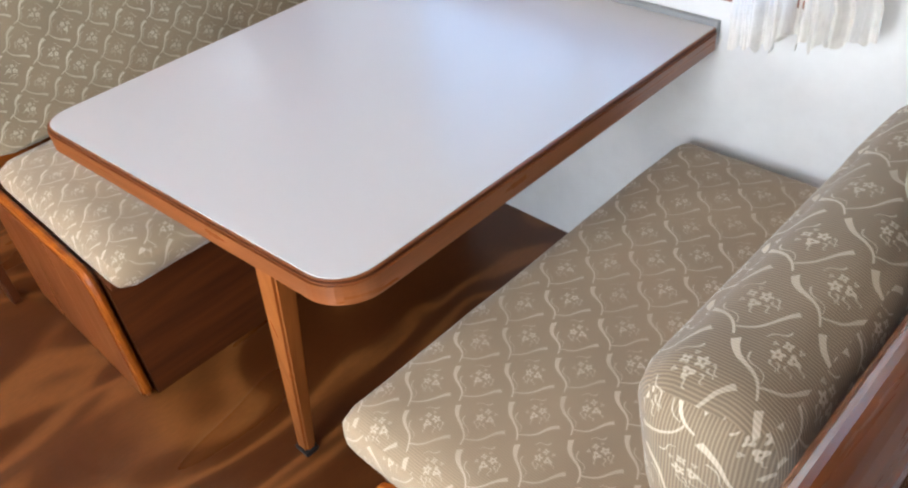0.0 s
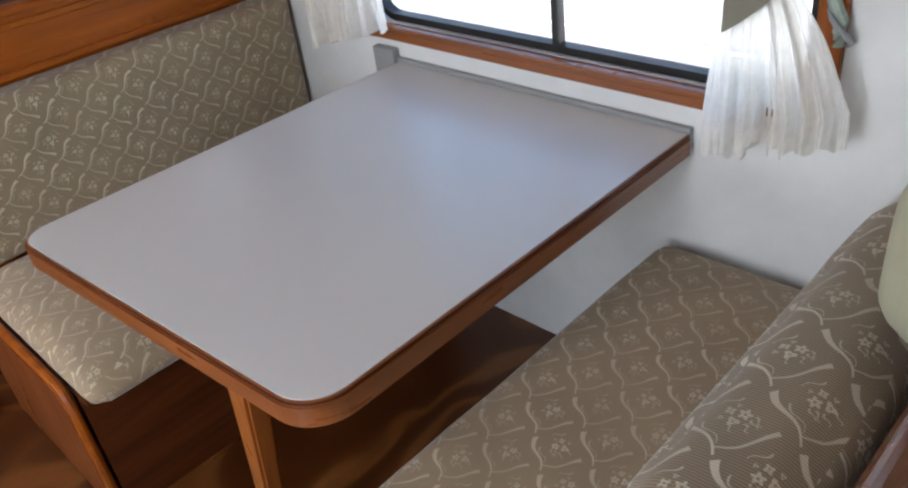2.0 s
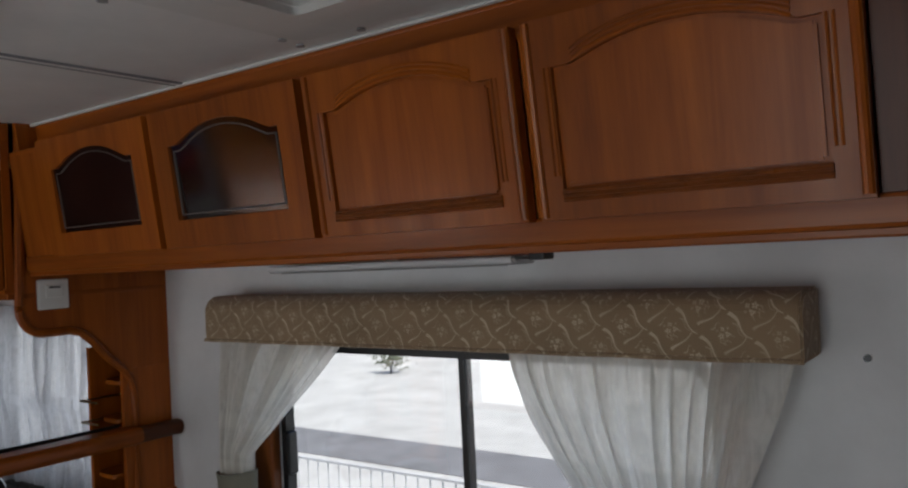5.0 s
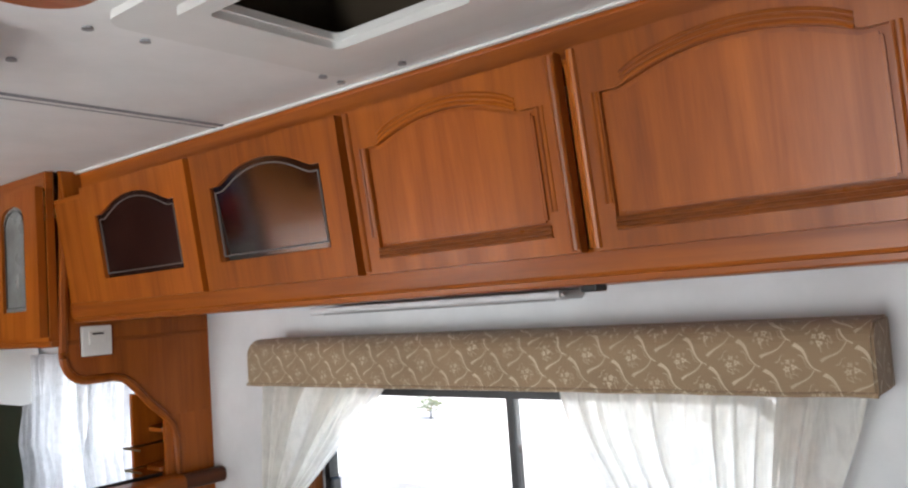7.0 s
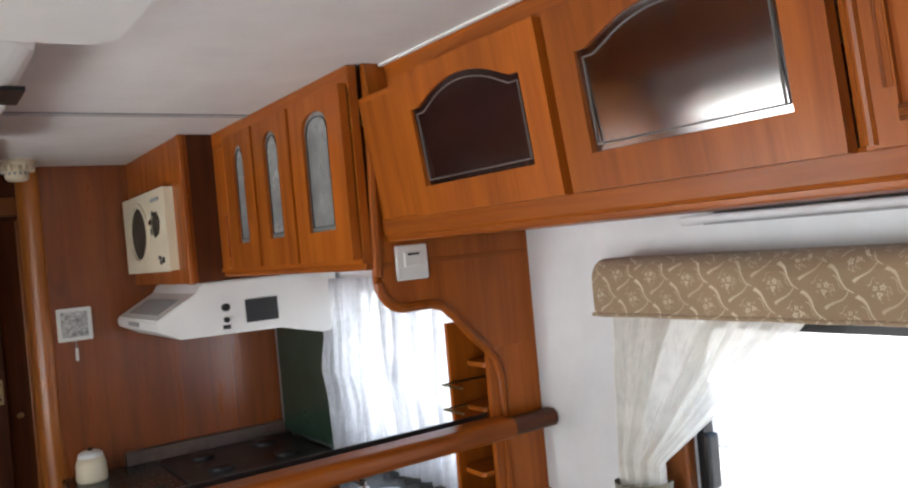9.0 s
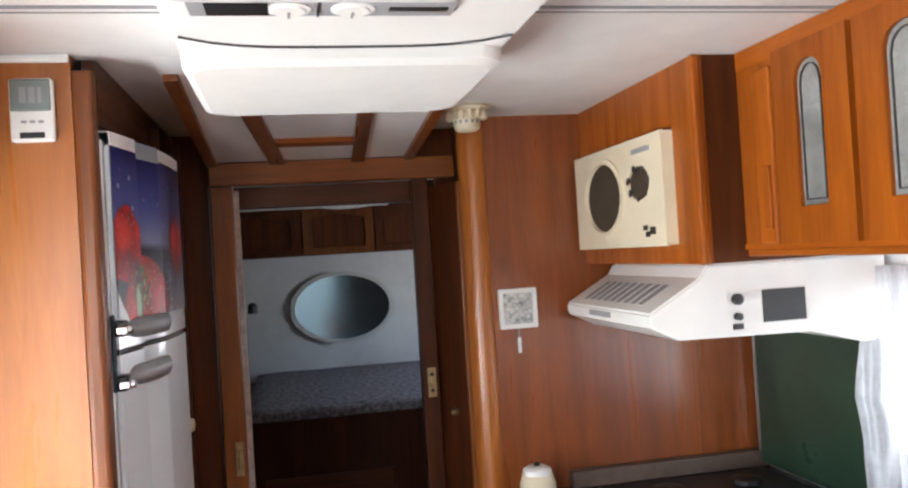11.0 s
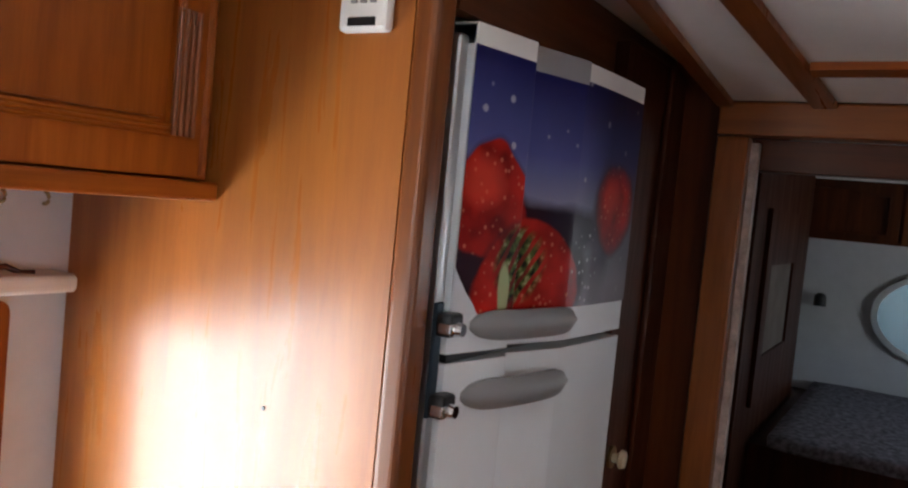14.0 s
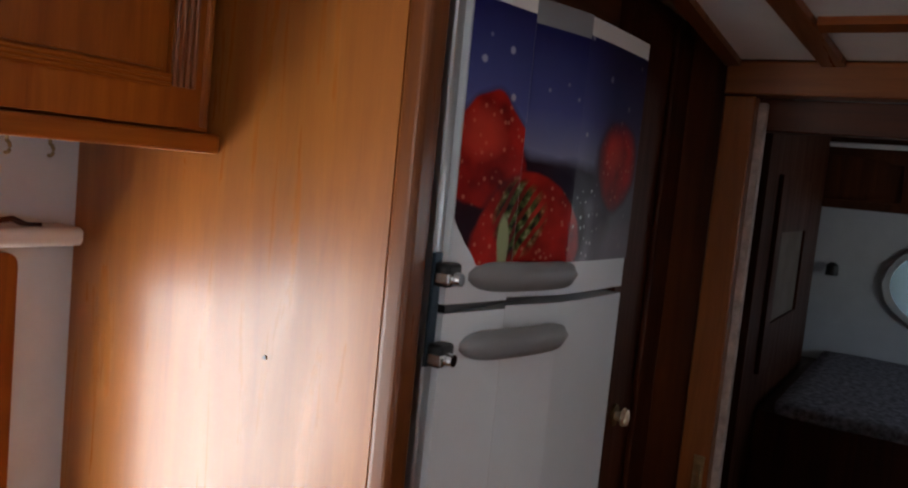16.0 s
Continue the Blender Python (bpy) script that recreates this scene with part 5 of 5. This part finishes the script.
part("head", B(0.298, 1.042, DY0 - 0.035, DY0 + 0.02, 1.862, 1.93, 0.004), FRAMEWOOD_H, df)
part("stop_strip", B(0.3625, 0.378, DY0 + 0.003, DY0 + 0.03, 0, 1.85), PALEEDGE, df, "pale strip on the jamb edge")
part("inner_head", B(0.362, 0.985, DY0 + 0.03, DY0 + 0.075, 1.795, 1.862, 0.003), DARKWOOD_H, df)
for zz in (1.0, 0.35):
    part("hinge", B(0.330, 0.352, DY0 - 0.0335, DY0 - 0.0295, zz, zz + 0.10, 0.001), BRASS, df)
    part("hinge_pin", cyl((0.341, DY0 - 0.034, zz + 0.02), (0.341, DY0 - 0.034, zz + 0.08), 0.005, seg=10), BRASS, df)
dl = thing("bedroom_door", (1.0, DY0 - 0.09, 0), "dark wooden folding bedroom door pushed open", "door")
part("leaf", prism([(0.955, DY0 - 0.02), (0.98, DY0 - 0.012), (1.044, DY0 - 0.145), (1.020, DY0 - 0.155)], "z", 0.01, 1.835), DARK_SHADED_V, dl)
part("leaf_edge", B(1.016, 1.03, DY0 - 0.166, DY0 - 0.152, 0.01, 1.835, 0.003), FRAMEWOOD_V, dl)
for zz in (1.225, 0.5):
    part("hinge", B(0.918, 0.944, DY0 - 0.0345, DY0 - 0.0305, zz - 0.045, zz + 0.045), BRASS, dl)
    for q in (-0.025, 0.025):
        part("hinge_screw", cyl((0.931, DY0 - 0.037, zz + q), (0.931, DY0 - 0.034, zz + q), 0.006, seg=10), BLACKPL, dl)
part("knob", lathe((0.985, DY0 - 0.10, 1.14), [(0.006, 0.012), (0.011, 0.004), (0.011, -0.004), (0.006, -0.012)], 14, "x"), BRASS, dl)
# lowered ceiling between roof unit and doorway
lc = thing("lowered_ceiling", (0.65, 3.9, 1.93), "sloping white ceiling panel with dark wooden battens", "ceiling", kind="structure")
sl = bmesh.new()
sv = [sl.verts.new(v) for v in ((0.29, 3.35, 2.019), (0.915, 3.35, 2.019), (0.915, 4.265, 1.932), (0.29, 4.265, 1.932), (0.29, 3.35, 2.0195), (0.915, 3.35, 2.0195), (0.915, 4.265, 2.0195), (0.29, 4.265, 2.0195))]
for f in ((0, 1, 2, 3), (3, 2, 6, 7), (0, 3, 7, 4), (1, 5, 6, 2)):
    sl.faces.new([sv[i] for i in f])
bmesh.ops.recalc_face_normals(sl, faces=sl.faces[:])
part("panel", sl, CEILWHITE, lc)


def batten(x0, x1, y0, y1, w):
    def zz(y):
        return 2.019 - (y - 3.35) / 0.915 * 0.087
    bm = bmesh.new()
    d = Vector((x1 - x0, y1 - y0, 0)).normalized()
    s = Vector((-d.y, d.x, 0)) * w / 2
    pts4 = [Vector((x0, y0, 0)) + s, Vector((x0, y0, 0)) - s, Vector((x1, y1, 0)) - s, Vector((x1, y1, 0)) + s]
    lo = [bm.verts.new((p.x, p.y, zz(p.y) - 0.014)) for p in pts4]
    hi4 = [bm.verts.new((p.x, p.y, zz(p.y) - 0.0005)) for p in pts4]
    bm.faces.new(lo)
    for i in range(4):
        bm.faces.new((lo[i], hi4[i], hi4[(i + 1) % 4], lo[(i + 1) % 4]))
    bmesh.ops.recalc_face_normals(bm, faces=bm.faces[:])
    return bm


for a in ((0.423, 0.500, 3.45, 4.26, 0.042), (0.708, 0.741, 3.45, 4.26, 0.038), (0.897, 0.897, 3.45, 4.26, 0.028), (0.31, 0.31, 3.45, 4.26, 0.03)):
    part("batten", batten(*a), POST, lc)
part("cross_batten", batten(0.50, 0.712, 4.015, 4.015, 0.045), OAK_H, lc)

# ---- roof air conditioner ----
ac = thing("roof_air_conditioner", (0.62, 2.75, 1.9), "white plastic roof air conditioner with grille and control strip", "air conditioner")


def loft(sections):
    bm = bmesh.new()
    rows = [[bm.verts.new((px, py, z)) for px, py in poly] for poly, z in sections]
    n = len(rows[0])
    for u, w in zip(rows, rows[1:]):
        for i in range(n):
            bm.faces.new((u[i], u[(i + 1) % n], w[(i + 1) % n], w[i]))
    bm.faces.new(rows[0][::-1])
    bm.faces.new(rows[-1])
    bmesh.ops.recalc_face_normals(bm, faces=bm.faces[:])
    return bm


part("base_plate", loft([(rrect(0.36, 0.885, 2.22, 3.34, 0.06), CEIL - 0.001), (rrect(0.37, 0.875, 2.23, 3.335, 0.06), CEIL - 0.05), (rrect(0.40, 0.845, 2.28, 3.30, 0.06), CEIL - 0.10)]), PLASTIC, ac)
part("tray", loft([(rrect(0.388, 0.855, 2.905, 3.33, 0.05), CEIL - 0.085), (rrect(0.39, 0.850, 2.91, 3.325, 0.05), CEIL - 0.118), (rrect(0.402, 0.838, 2.93, 3.30, 0.05), CEIL - 0.124)]), PLASTIC, ac)
part("shadow_gap", tube([(0.400 + 0.44 * k / 12, 2.845 + 0.055 * (1 - (k / 6 - 1) ** 4), CEIL - 0.104) for k in range(13)], 0.0018, 6), BLACKPL, ac)
part("grille", loft([(rrect(0.41, 0.74, 2.46, 2.69, 0.02), CEIL - 0.098), (rrect(0.41, 0.73, 2.47, 2.68, 0.02), CEIL - 0.112)]), GRILLE, ac)
part("control_strip", B(0.425, 0.735, 2.692, 2.752, CEIL - 0.106, CEIL - 0.099, 0.002), GREYPL, ac, "grey control strip")
part("control_display", B(0.445, 0.515, 2.702, 2.742, CEIL - 0.108, CEIL - 0.1055), BLACKPL, ac)
part("strip_divider", B(0.571, 0.5735, 2.695, 2.75, CEIL - 0.1075, CEIL - 0.1055), BLACKPL, ac)
part("strip_slot", B(0.655, 0.725, 2.716, 2.728, CEIL - 0.1075, CEIL - 0.1055), BLACKPL, ac)
for xx in (0.538, 0.612):
    k_ = part("control_knob", lathe((xx, 2.722, CEIL - 0.1055), [(0.026, 0), (0.026, -0.002), (0.021, -0.003), (0.019, -0.0045)], 24), PLASTIC, ac)
    part("pointer", B(xx - 0.0015, xx + 0.0015, 2.724, 2.744, CEIL - 0.111, CEIL - 0.1095), GREYPL, k_)
part("air_outlet", B(0.70, 0.86, 2.30, 2.42, CEIL - 0.106, CEIL - 0.099), BLACKPL, ac, "black slatted air outlet")

# ---- ceiling fixtures over the aisle ----
cl = thing("ceiling_light_box", (0.73, 1.78, 1.94), "flat pale grey ceiling box with rounded corners", "ceiling box")
part("box", loft([(rrect(0.48, 0.975, 1.42, 2.135, 0.06), CEIL - 0.001), (rrect(0.48, 0.972, 1.42, 2.13, 0.06), CEIL - 0.05), (rrect(0.50, 0.955, 1.44, 2.11, 0.06), CEIL - 0.08)]), PLASTIC, cl)
wp = thing("ceiling_wood_panel", (0.7, 0.9, 1.95), "honey-oak ceiling panel with rounded corners", "panel")
part("board", prism(rrect(0.35, 0.968, 0.55, 1.21, 0.06), "z", CEIL - 0.075, CEIL - 0.001, 0.008), OAK_H, wp)

# ---- fridge niche ----
PNY = 3.33
pw = thing("wardrobe_panel", (-0.15, PNY, 0), "large varnished golden-brown wooden panel closing the fridge niche", "panel", kind="structure")
part("panel_board", B(WW, 0.155, PNY, PNY + 0.025, 0.0, CEIL - 0.001), PANEL, pw)
part("corner_post", prism([(0.155 + a, PNY - 0.004 + c) for a, c in rrect(0, 0.035, 0, 0.045, 0.010, 4)], "z", 0.0, CEIL - 0.03), POST, pw)
part("niche_side", B(0.140, 0.172, PNY + 0.042, PNY + 0.052, 0, CEIL - 0.06), DARK_SHADED_V, pw)
part("top_fascia", B(0.165, 0.19, PNY + 0.041, 4.30, 1.90, CEIL - 0.001), DARKWOOD_H, pw)
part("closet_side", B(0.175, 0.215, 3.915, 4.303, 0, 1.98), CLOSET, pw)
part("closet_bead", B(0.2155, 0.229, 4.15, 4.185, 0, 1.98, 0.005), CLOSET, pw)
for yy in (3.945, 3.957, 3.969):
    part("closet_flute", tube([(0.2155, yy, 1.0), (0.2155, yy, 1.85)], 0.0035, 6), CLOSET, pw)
part("ceiling_bead", B(WW, 0.155, PNY - 0.012, PNY - 0.0005, CEIL - 0.016, CEIL - 0.001, 0.004), CEILWHITE, pw)
kn = thing("closet_knob", (0.216, 4.05, 1.205), "small cream rosette knob on the dark closet side", "knob")
part("knob", lathe((0.2305, 4.05, 1.205), [(0.009, -0.01), (0.010, 0.0), (0.019, 0.006), (0.016, 0.014), (0.006, 0.017)], 16, "x"), CREAM, kn)
part("rose", lathe((0.2165, 4.05, 1.205), [(0.022, -0.001), (0.022, 0.004)], 16, "x"), BRASS, kn)

fr = thing("fridge", (0.0, 3.67, 0), "white two-door fridge with a strawberry picture on the upper door", "fridge")
FY0, FY1 = 3.405, 3.895


def bow(y):
    """The bowed front of the fridge doors."""
    u = (y - FY0) / (FY1 - FY0)
    return 0.197 + 0.058 * u + 0.014 * math.sin(math.pi * min(1, max(0, u)))


def groove(u):
    """The upright channel pressed into both doors: a steep step in, then a slow run out."""
    if u < 0.25 or u > 0.53:
        return 0.0
    q = min(1.0, (u - 0.25) / 0.045)
    return -0.017 * q * q * (3 - 2 * q) * min(1.0, (0.53 - u) / 0.235)


def front_outline(n=60, lift=0.0, y0=FY0, y1=FY1):
    ys = [y0 + (y1 - y0) * k / n for k in range(n + 1)]
    steps = []
    for y in ys:
        u = (y - FY0) / (FY1 - FY0)
        steps.append((bow(y) + groove(u) + lift, y))
    return steps


def door_solid(z0, z1):
    ol = front_outline()
    return prism([(0.155, FY0)] + ol + [(0.155, FY1)], "z", z0, z1)


part("body", B(-0.42, 0.152, FY0, FY1, 0.06, 1.885), FRIDGE, fr)
part("upper_door", door_solid(1.478, 1.89), FRIDGE, fr)
part("lower_door", door_solid(0.10, 1.466), FRIDGE, fr)
part("door_seal", B(0.153, 0.195, FY0 + 0.006, FY1 - 0.01, 1.466, 1.478), BLACKPL, fr)
part("edge_profile", B(0.150, 0.190, FY0 - 0.022, FY0 - 0.002, 0.06, 1.875, 0.004), ALU, fr, "grey-blue aluminium edge strip")
part("top_cap", prism([(0.155, FY0)] + front_outline(lift=0.002) + [(0.155, FY1)], "z", 1.866, 1.893), PLASTIC, fr)
part("top_grip", prism(front_outline(8, 0.003, 3.55, 3.67) + [(0.17, 3.67), (0.17, 3.55)], "z", 1.86, 1.8945), GREYPL, fr)


def pull(z, y0, y1, dip):
    bm = bmesh.new()
    rows = []
    n = 24
    for k in range(n + 1):
        u = k / n
        y = y0 + (y1 - y0) * u
        x = bow(y) + 0.003 + 0.011 * math.sin(math.pi * u) ** 0.7
        zz = z + dip * (u - 0.5)
        h = 0.020 * (0.25 + 0.75 * min(1.0, (1 - abs(2 * u - 1) ** 8)))
        rows.append([bm.verts.new((x - 0.010, y, zz - h)), bm.verts.new((x, y, zz - h)), bm.verts.new((x + 0.005, y, zz)), bm.verts.new((x, y, zz + h)), bm.verts.new((x - 0.010, y, zz + h))])
    for r0, r1 in zip(rows, rows[1:]):
        for q in range(5):
            bm.faces.new((r0[q], r0[(q + 1) % 5], r1[(q + 1) % 5], r1[q]))
    bm.faces.new(rows[0][::-1])
    bm.faces.new(rows[-1])
    bmesh.ops.recalc_face_normals(bm, faces=bm.faces[:])
    return bm


part("handle", pull(1.511, 3.445, 3.700, -0.004), GREYPL, fr, "grey curved handle", smooth=True)
part("handle", pull(1.418, 3.440, 3.690, -0.005), GREYPL, fr, "grey curved handle", smooth=True)
part("hinge_plate", B(0.188, 0.194, FY0 - 0.026, FY0 - 0.008, 1.40, 1.545, 0.002), DARKBLUE, fr)
for zz in (1.518, 1.416):
    h = part("latch", B(0.190, 0.214, FY0 - 0.024, FY0 + 0.010, zz - 0.015, zz + 0.015, 0.005), BLACKPL, fr, "black and chrome door latch")
    part("latch_knob", cyl((0.213, FY0 - 0.008, zz - 0.004), (0.224, FY0 - 0.008, zz - 0.004), 0.010, 0.008, 14), CHROME, h)
    part("latch_cap", B(0.196, 0.218, FY0 - 0.028, FY0 - 0.016, zz - 0.011, zz + 0.004, 0.003), CHROME, h)


def decal(z0, z1, y0, y1, mat, name, lift, outline=None, label=""):
    """A thin printed film lying on the bowed door."""
    bm = bmesh.new()
    ny, nz = 60, 8
    rows = []
    for j in range(nz + 1):
        z = z0 + (z1 - z0) * j / nz
        row = []
        for k in range(ny + 1):
            y = y0 + (y1 - y0) * k / ny
            u = (y - FY0) / (FY1 - FY0)
            row.append(bm.verts.new((bow(y) + groove(u) + lift, y, z)))
        rows.append(row)
    for a, c in zip(rows, rows[1:]):
        for k in range(ny):
            bm.faces.new((a[k], a[k + 1], c[k + 1], c[k]))
    return part(name, bm, mat, fr, label)


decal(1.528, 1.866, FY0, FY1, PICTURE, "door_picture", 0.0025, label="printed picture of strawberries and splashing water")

th = thing("digital_thermometer", (0.09, PNY, 1.86), "white digital thermometer with a grey display on the panel", "thermometer")
part("case", B(0.055, 0.128, PNY - 0.018, PNY - 0.0005, 1.862, 1.975, 0.006), PLASTIC, th)
part("display", B(0.059, 0.124, PNY - 0.0205, PNY - 0.017, 1.916, 1.972, 0.003), LCD, th, "grey-green display")
for k in range(3):
    part("button", B(0.075 + k * 0.014, 0.083 + k * 0.014, PNY - 0.0205, PNY - 0.0175, 1.895, 1.899), GREYPL, th)
part("badge", B(0.072, 0.112, PNY - 0.0205, PNY - 0.0175, 1.868, 1.878), BLACKPL, th)
for q, w in enumerate((0.011, 0.011, 0.007)):
    part("digit", B(0.074 + q * 0.015, 0.074 + w + q * 0.015, PNY - 0.0215, PNY - 0.020, 1.930, 1.958), GREYPL, th)
single("panel_screw", cyl((-0.028, PNY - 0.002, 1.375), (-0.028, PNY + 0.001, 1.375), 0.003, seg=10), BLACKPL, "tiny dark screw in the wooden panel", "screw")

# ---- overhead cabinet on the entry side ----
lo_ = thing("side_overhead_cabinet", (-0.3, 2.9, 1.64), "honey-oak overhead cabinet with an arched fielded door", "cabinet")
part("carcass", B(WW + 0.002, -0.168, 2.40, PNY - 0.002, 1.645, CEIL - 0.001), OAK_V, lo_)
part("bottom_rail", B(-0.168, -0.14, 2.40, PNY - 0.002, 1.638, 1.665, 0.005), OAK_H, lo_)
part("top_rail", B(-0.168, -0.142, 2.40, PNY - 0.002, 1.965, CEIL - 0.001, 0.004), OAK_H, lo_)
ld = door_leaf(lo_, 2.78, 3.30, 1.668, 1.962, -0.138, "panel", side=1, stile=0.065)
for q in range(4):
    part("flute", tube([(-0.1365, 3.240 + q * 0.010, 1.72), (-0.1365, 3.240 + q * 0.010, 1.88)], 0.0042, 8), EDGEWOOD, ld)
door_leaf(lo_, 2.42, 2.76, 1.668, 1.962, -0.138, "panel", side=1, stile=0.065)
for yy in (3.14, 3.20):
    hk = thing("cup_hook", (-0.33, yy, 1.645), "small brass hook under the overhead cabinet", "hook", "cup hooks")
    part("hook", tube([(-0.33, yy, 1.645), (-0.33, yy, 1.63)] + [(-0.33 + 0.008 * math.sin(a), yy, 1.622 + 0.008 * math.cos(a)) for a in [k * 0.5 for k in range(8)]], 0.0025, 8), BRASS, hk)
bar = thing("curtain_track", (-0.43, 2.8, 1.48), "white plastic shelf rail above the side window", "rail")
part("track", prism([(WW + 0.001 + a, 1.479 + c) for a, c in rrect(0, 0.07, 0, 0.028, (0.002, 0.01, 0.01, 0.002), 4)], "y", 2.30, 3.30, 0.003), PLASTIC, bar)
sprig = thing("dried_twig", (-0.42, 3.2, 1.507), "small brown twig lying on the white rail", "twig")
part("twig", tube([(-0.42 + 0.01 * math.sin(k), 3.12 + 0.018 * k, 1.512 + 0.006 * math.sin(k * 1.7)) for k in range(8)], 0.0045, 7), DARK_SHADED_V, sprig)

# ---- bedroom ----
bed = thing("bed", (0.75, 6.2, 0), "raised bed on a dark wooden base with a grey patterned spread", "bed")
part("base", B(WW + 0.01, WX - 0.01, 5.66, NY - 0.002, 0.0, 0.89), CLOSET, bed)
part("drawer_front", B(0.35, 0.95, 5.642, 5.66, 0.45, 0.62, 0.004), DARKWOOD_H, bed)
sp_b = cushion(0.275, WX - 0.012, 5.60, NY - 0.003, 0.885, 0.948, 0.028, 0.0)
part("bedspread", sp_b, SPREAD, bed, "grey-violet patterned bedspread", smooth=True)
mir = thing("oval_mirror", (0.838, NY - 0.01, 1.32), "oval mirror with a pale frame on the bedroom wall", "mirror")


def oval(rx, rz, n=64):
    return [(0.826 + rx * math.cos(2 * math.pi * k / n), 1.322 + rz * math.sin(2 * math.pi * k / n)) for k in range(n)]


part("frame", ring(oval(0.330, 0.228), oval(0.299, 0.203), "y", NY - 0.03, NY - 0.0005), GRILLE, mir)
part("mirror_glass", prism(oval(0.299, 0.203), "y", NY - 0.016, NY - 0.004), MIRROR, mir)
bo = thing("bedroom_overhead_cabinet", (0.75, 6.8, 1.66), "dark wooden overhead cabinets above the bed", "cabinet")
part("carcass", B(WW + 0.01, WX - 0.01, 6.72, NY - 0.002, 1.66, CEIL - 0.002), DARKWOOD_H, bo)
for a, c in ((-0.02, 0.585), (0.600, 1.022), (1.037, 1.6)):
    oy = arch(a + 0.05, c - 0.05, 1.70, 1.905, 0.03)
    d = part("door", ring(outline_box(a, c, 1.665, 1.935), oy, "y", 6.70, 6.719), CABDOOR if a > 0.5 and c < 1.1 else DARK_SHADED_V, bo)
    part("door_panel", prism(oy, "y", 6.709, 6.718), DARK_SHADED_V, d)
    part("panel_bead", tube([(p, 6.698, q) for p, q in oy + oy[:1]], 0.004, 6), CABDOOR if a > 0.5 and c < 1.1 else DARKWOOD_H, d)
lt = thing("bedroom_strip_lamp", (0.62, 6.70, 1.94), "long white strip lamp along the top of the bedroom cabinets", "lamp")
part("housing", B(0.13, 1.12, 6.665, 6.6985, 1.940, 1.962, 0.006), PLASTIC, lt)
part("lamp_cover", prism([(0.86 + 0.17 * math.cos(2 * math.pi * k / 28), 1.952 + 0.026 * math.sin(2 * math.pi * k / 28)) for k in range(28)], "y", 6.64, 6.6645, 0.006), PLASTIC, lt)
wl = thing("wall_spot_lamp", (0.27, 6.9, 1.35), "small dark spot lamp on the bedroom wall", "lamp")
part("arm", tube([(0.27, NY, 1.37), (0.27, NY - 0.05, 1.37)], 0.008, 8), BLACKPL, wl)
part("head", lathe((0.27, NY - 0.06, 1.355), [(0.03, -0.03), (0.028, 0.02), (0.012, 0.035)], 18), BLACKPL, wl)
wr = thing("wardrobe", (0.05, 6.3, 0.95), "bedroom wardrobe with a pale door front, both coloured dark for the dim room", "wardrobe")
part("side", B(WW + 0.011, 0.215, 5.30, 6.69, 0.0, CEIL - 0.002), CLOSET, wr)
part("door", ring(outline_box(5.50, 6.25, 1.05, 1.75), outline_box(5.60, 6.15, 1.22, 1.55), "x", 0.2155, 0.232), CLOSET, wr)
part("door_front", B(0.2155, 0.222, 5.59, 6.16, 1.21, 1.56), PALEWOOD, wr)

# ---- outside ----
single("ground", B(-150, 150, -150, 150, -0.80, -0.70), CONCRETE, "pale sunlit concrete ground", "ground", kind="structure")
single("road", B(2.8, 5.43, -60, 60, -0.70, -0.685), ASPHALT, "grey paved lane beside the caravan", "road", kind="structure")
single("far_road", B(7.35, 8.35, -60, 60, -0.70, -0.688), ASPHALT, "second grey paved strip beyond the railing", "road", kind="structure")
single("kerb", B(5.43, 5.56, -60, 60, -0.70, -0.60, 0.01), CONCRETE, "pale concrete kerb along the lane", "kerb", kind="structure")
fence = thing("railing_fence", (5.5, 5, -0.6), "low pale metal railing with thin upright bars", "fence")
part("rail", B(5.485, 5.515, -6, 18, -0.115, -0.095), RAILGREY, fence)
part("rail", B(5.485, 5.515, -6, 18, -0.56, -0.545), RAILGREY, fence)
bar_me = mesh_of("bar", B(-0.005, 0.005, -0.005, 0.005, 0, 0.50), RAILGREY)
for k in range(190):
    o = new("bar", bar_me)
    o.location = (0.0, -10.9 + k * 0.125, 0.0)
    o.parent = fence
hs = thing("white_house", (26, 16, -0.7), "white rendered house beyond the wall", "house")
part("wall", B(24, 32, 6, 30, -0.7, 5.0), RENDERW, hs)
part("roof", prism([(23.5, 5.0), (28, 7.0), (32.5, 5.0)], "y", 5.5, 30.5), GREYREN, hs)
for yy in (9, 14, 19, 24):
    w_ = part("window", B(23.95, 24.05, yy, yy + 1.6, 1.2, 2.8), GREYREN, hs)
shrub = thing("shrub", (12.8, 11.1, -0.7), "small dark shrub with a ragged crown", "shrub")
part("trunk", cyl((12.8, 11.1, -0.7), (12.8, 11.1, -0.5), 0.03, 0.02, 10), GREYREN, shrub)
pc = bmesh.new()
for k in range(260):
    c = Vector((12.8, 11.1, -0.42)) + Vector((random.gauss(0, 0.13), random.gauss(0, 0.2), random.gauss(0, 0.08)))
    d = Vector((random.uniform(-1, 1), random.uniform(-1, 1), random.uniform(-1, 1))).normalized()
    e = d.orthogonal().normalized() * 0.02
    v = [pc.verts.new(q) for q in (c - d * 0.05, c + e, c + d * 0.05, c - e)]
    pc.faces.new(v)
part("crown", pc, LEAF, shrub)
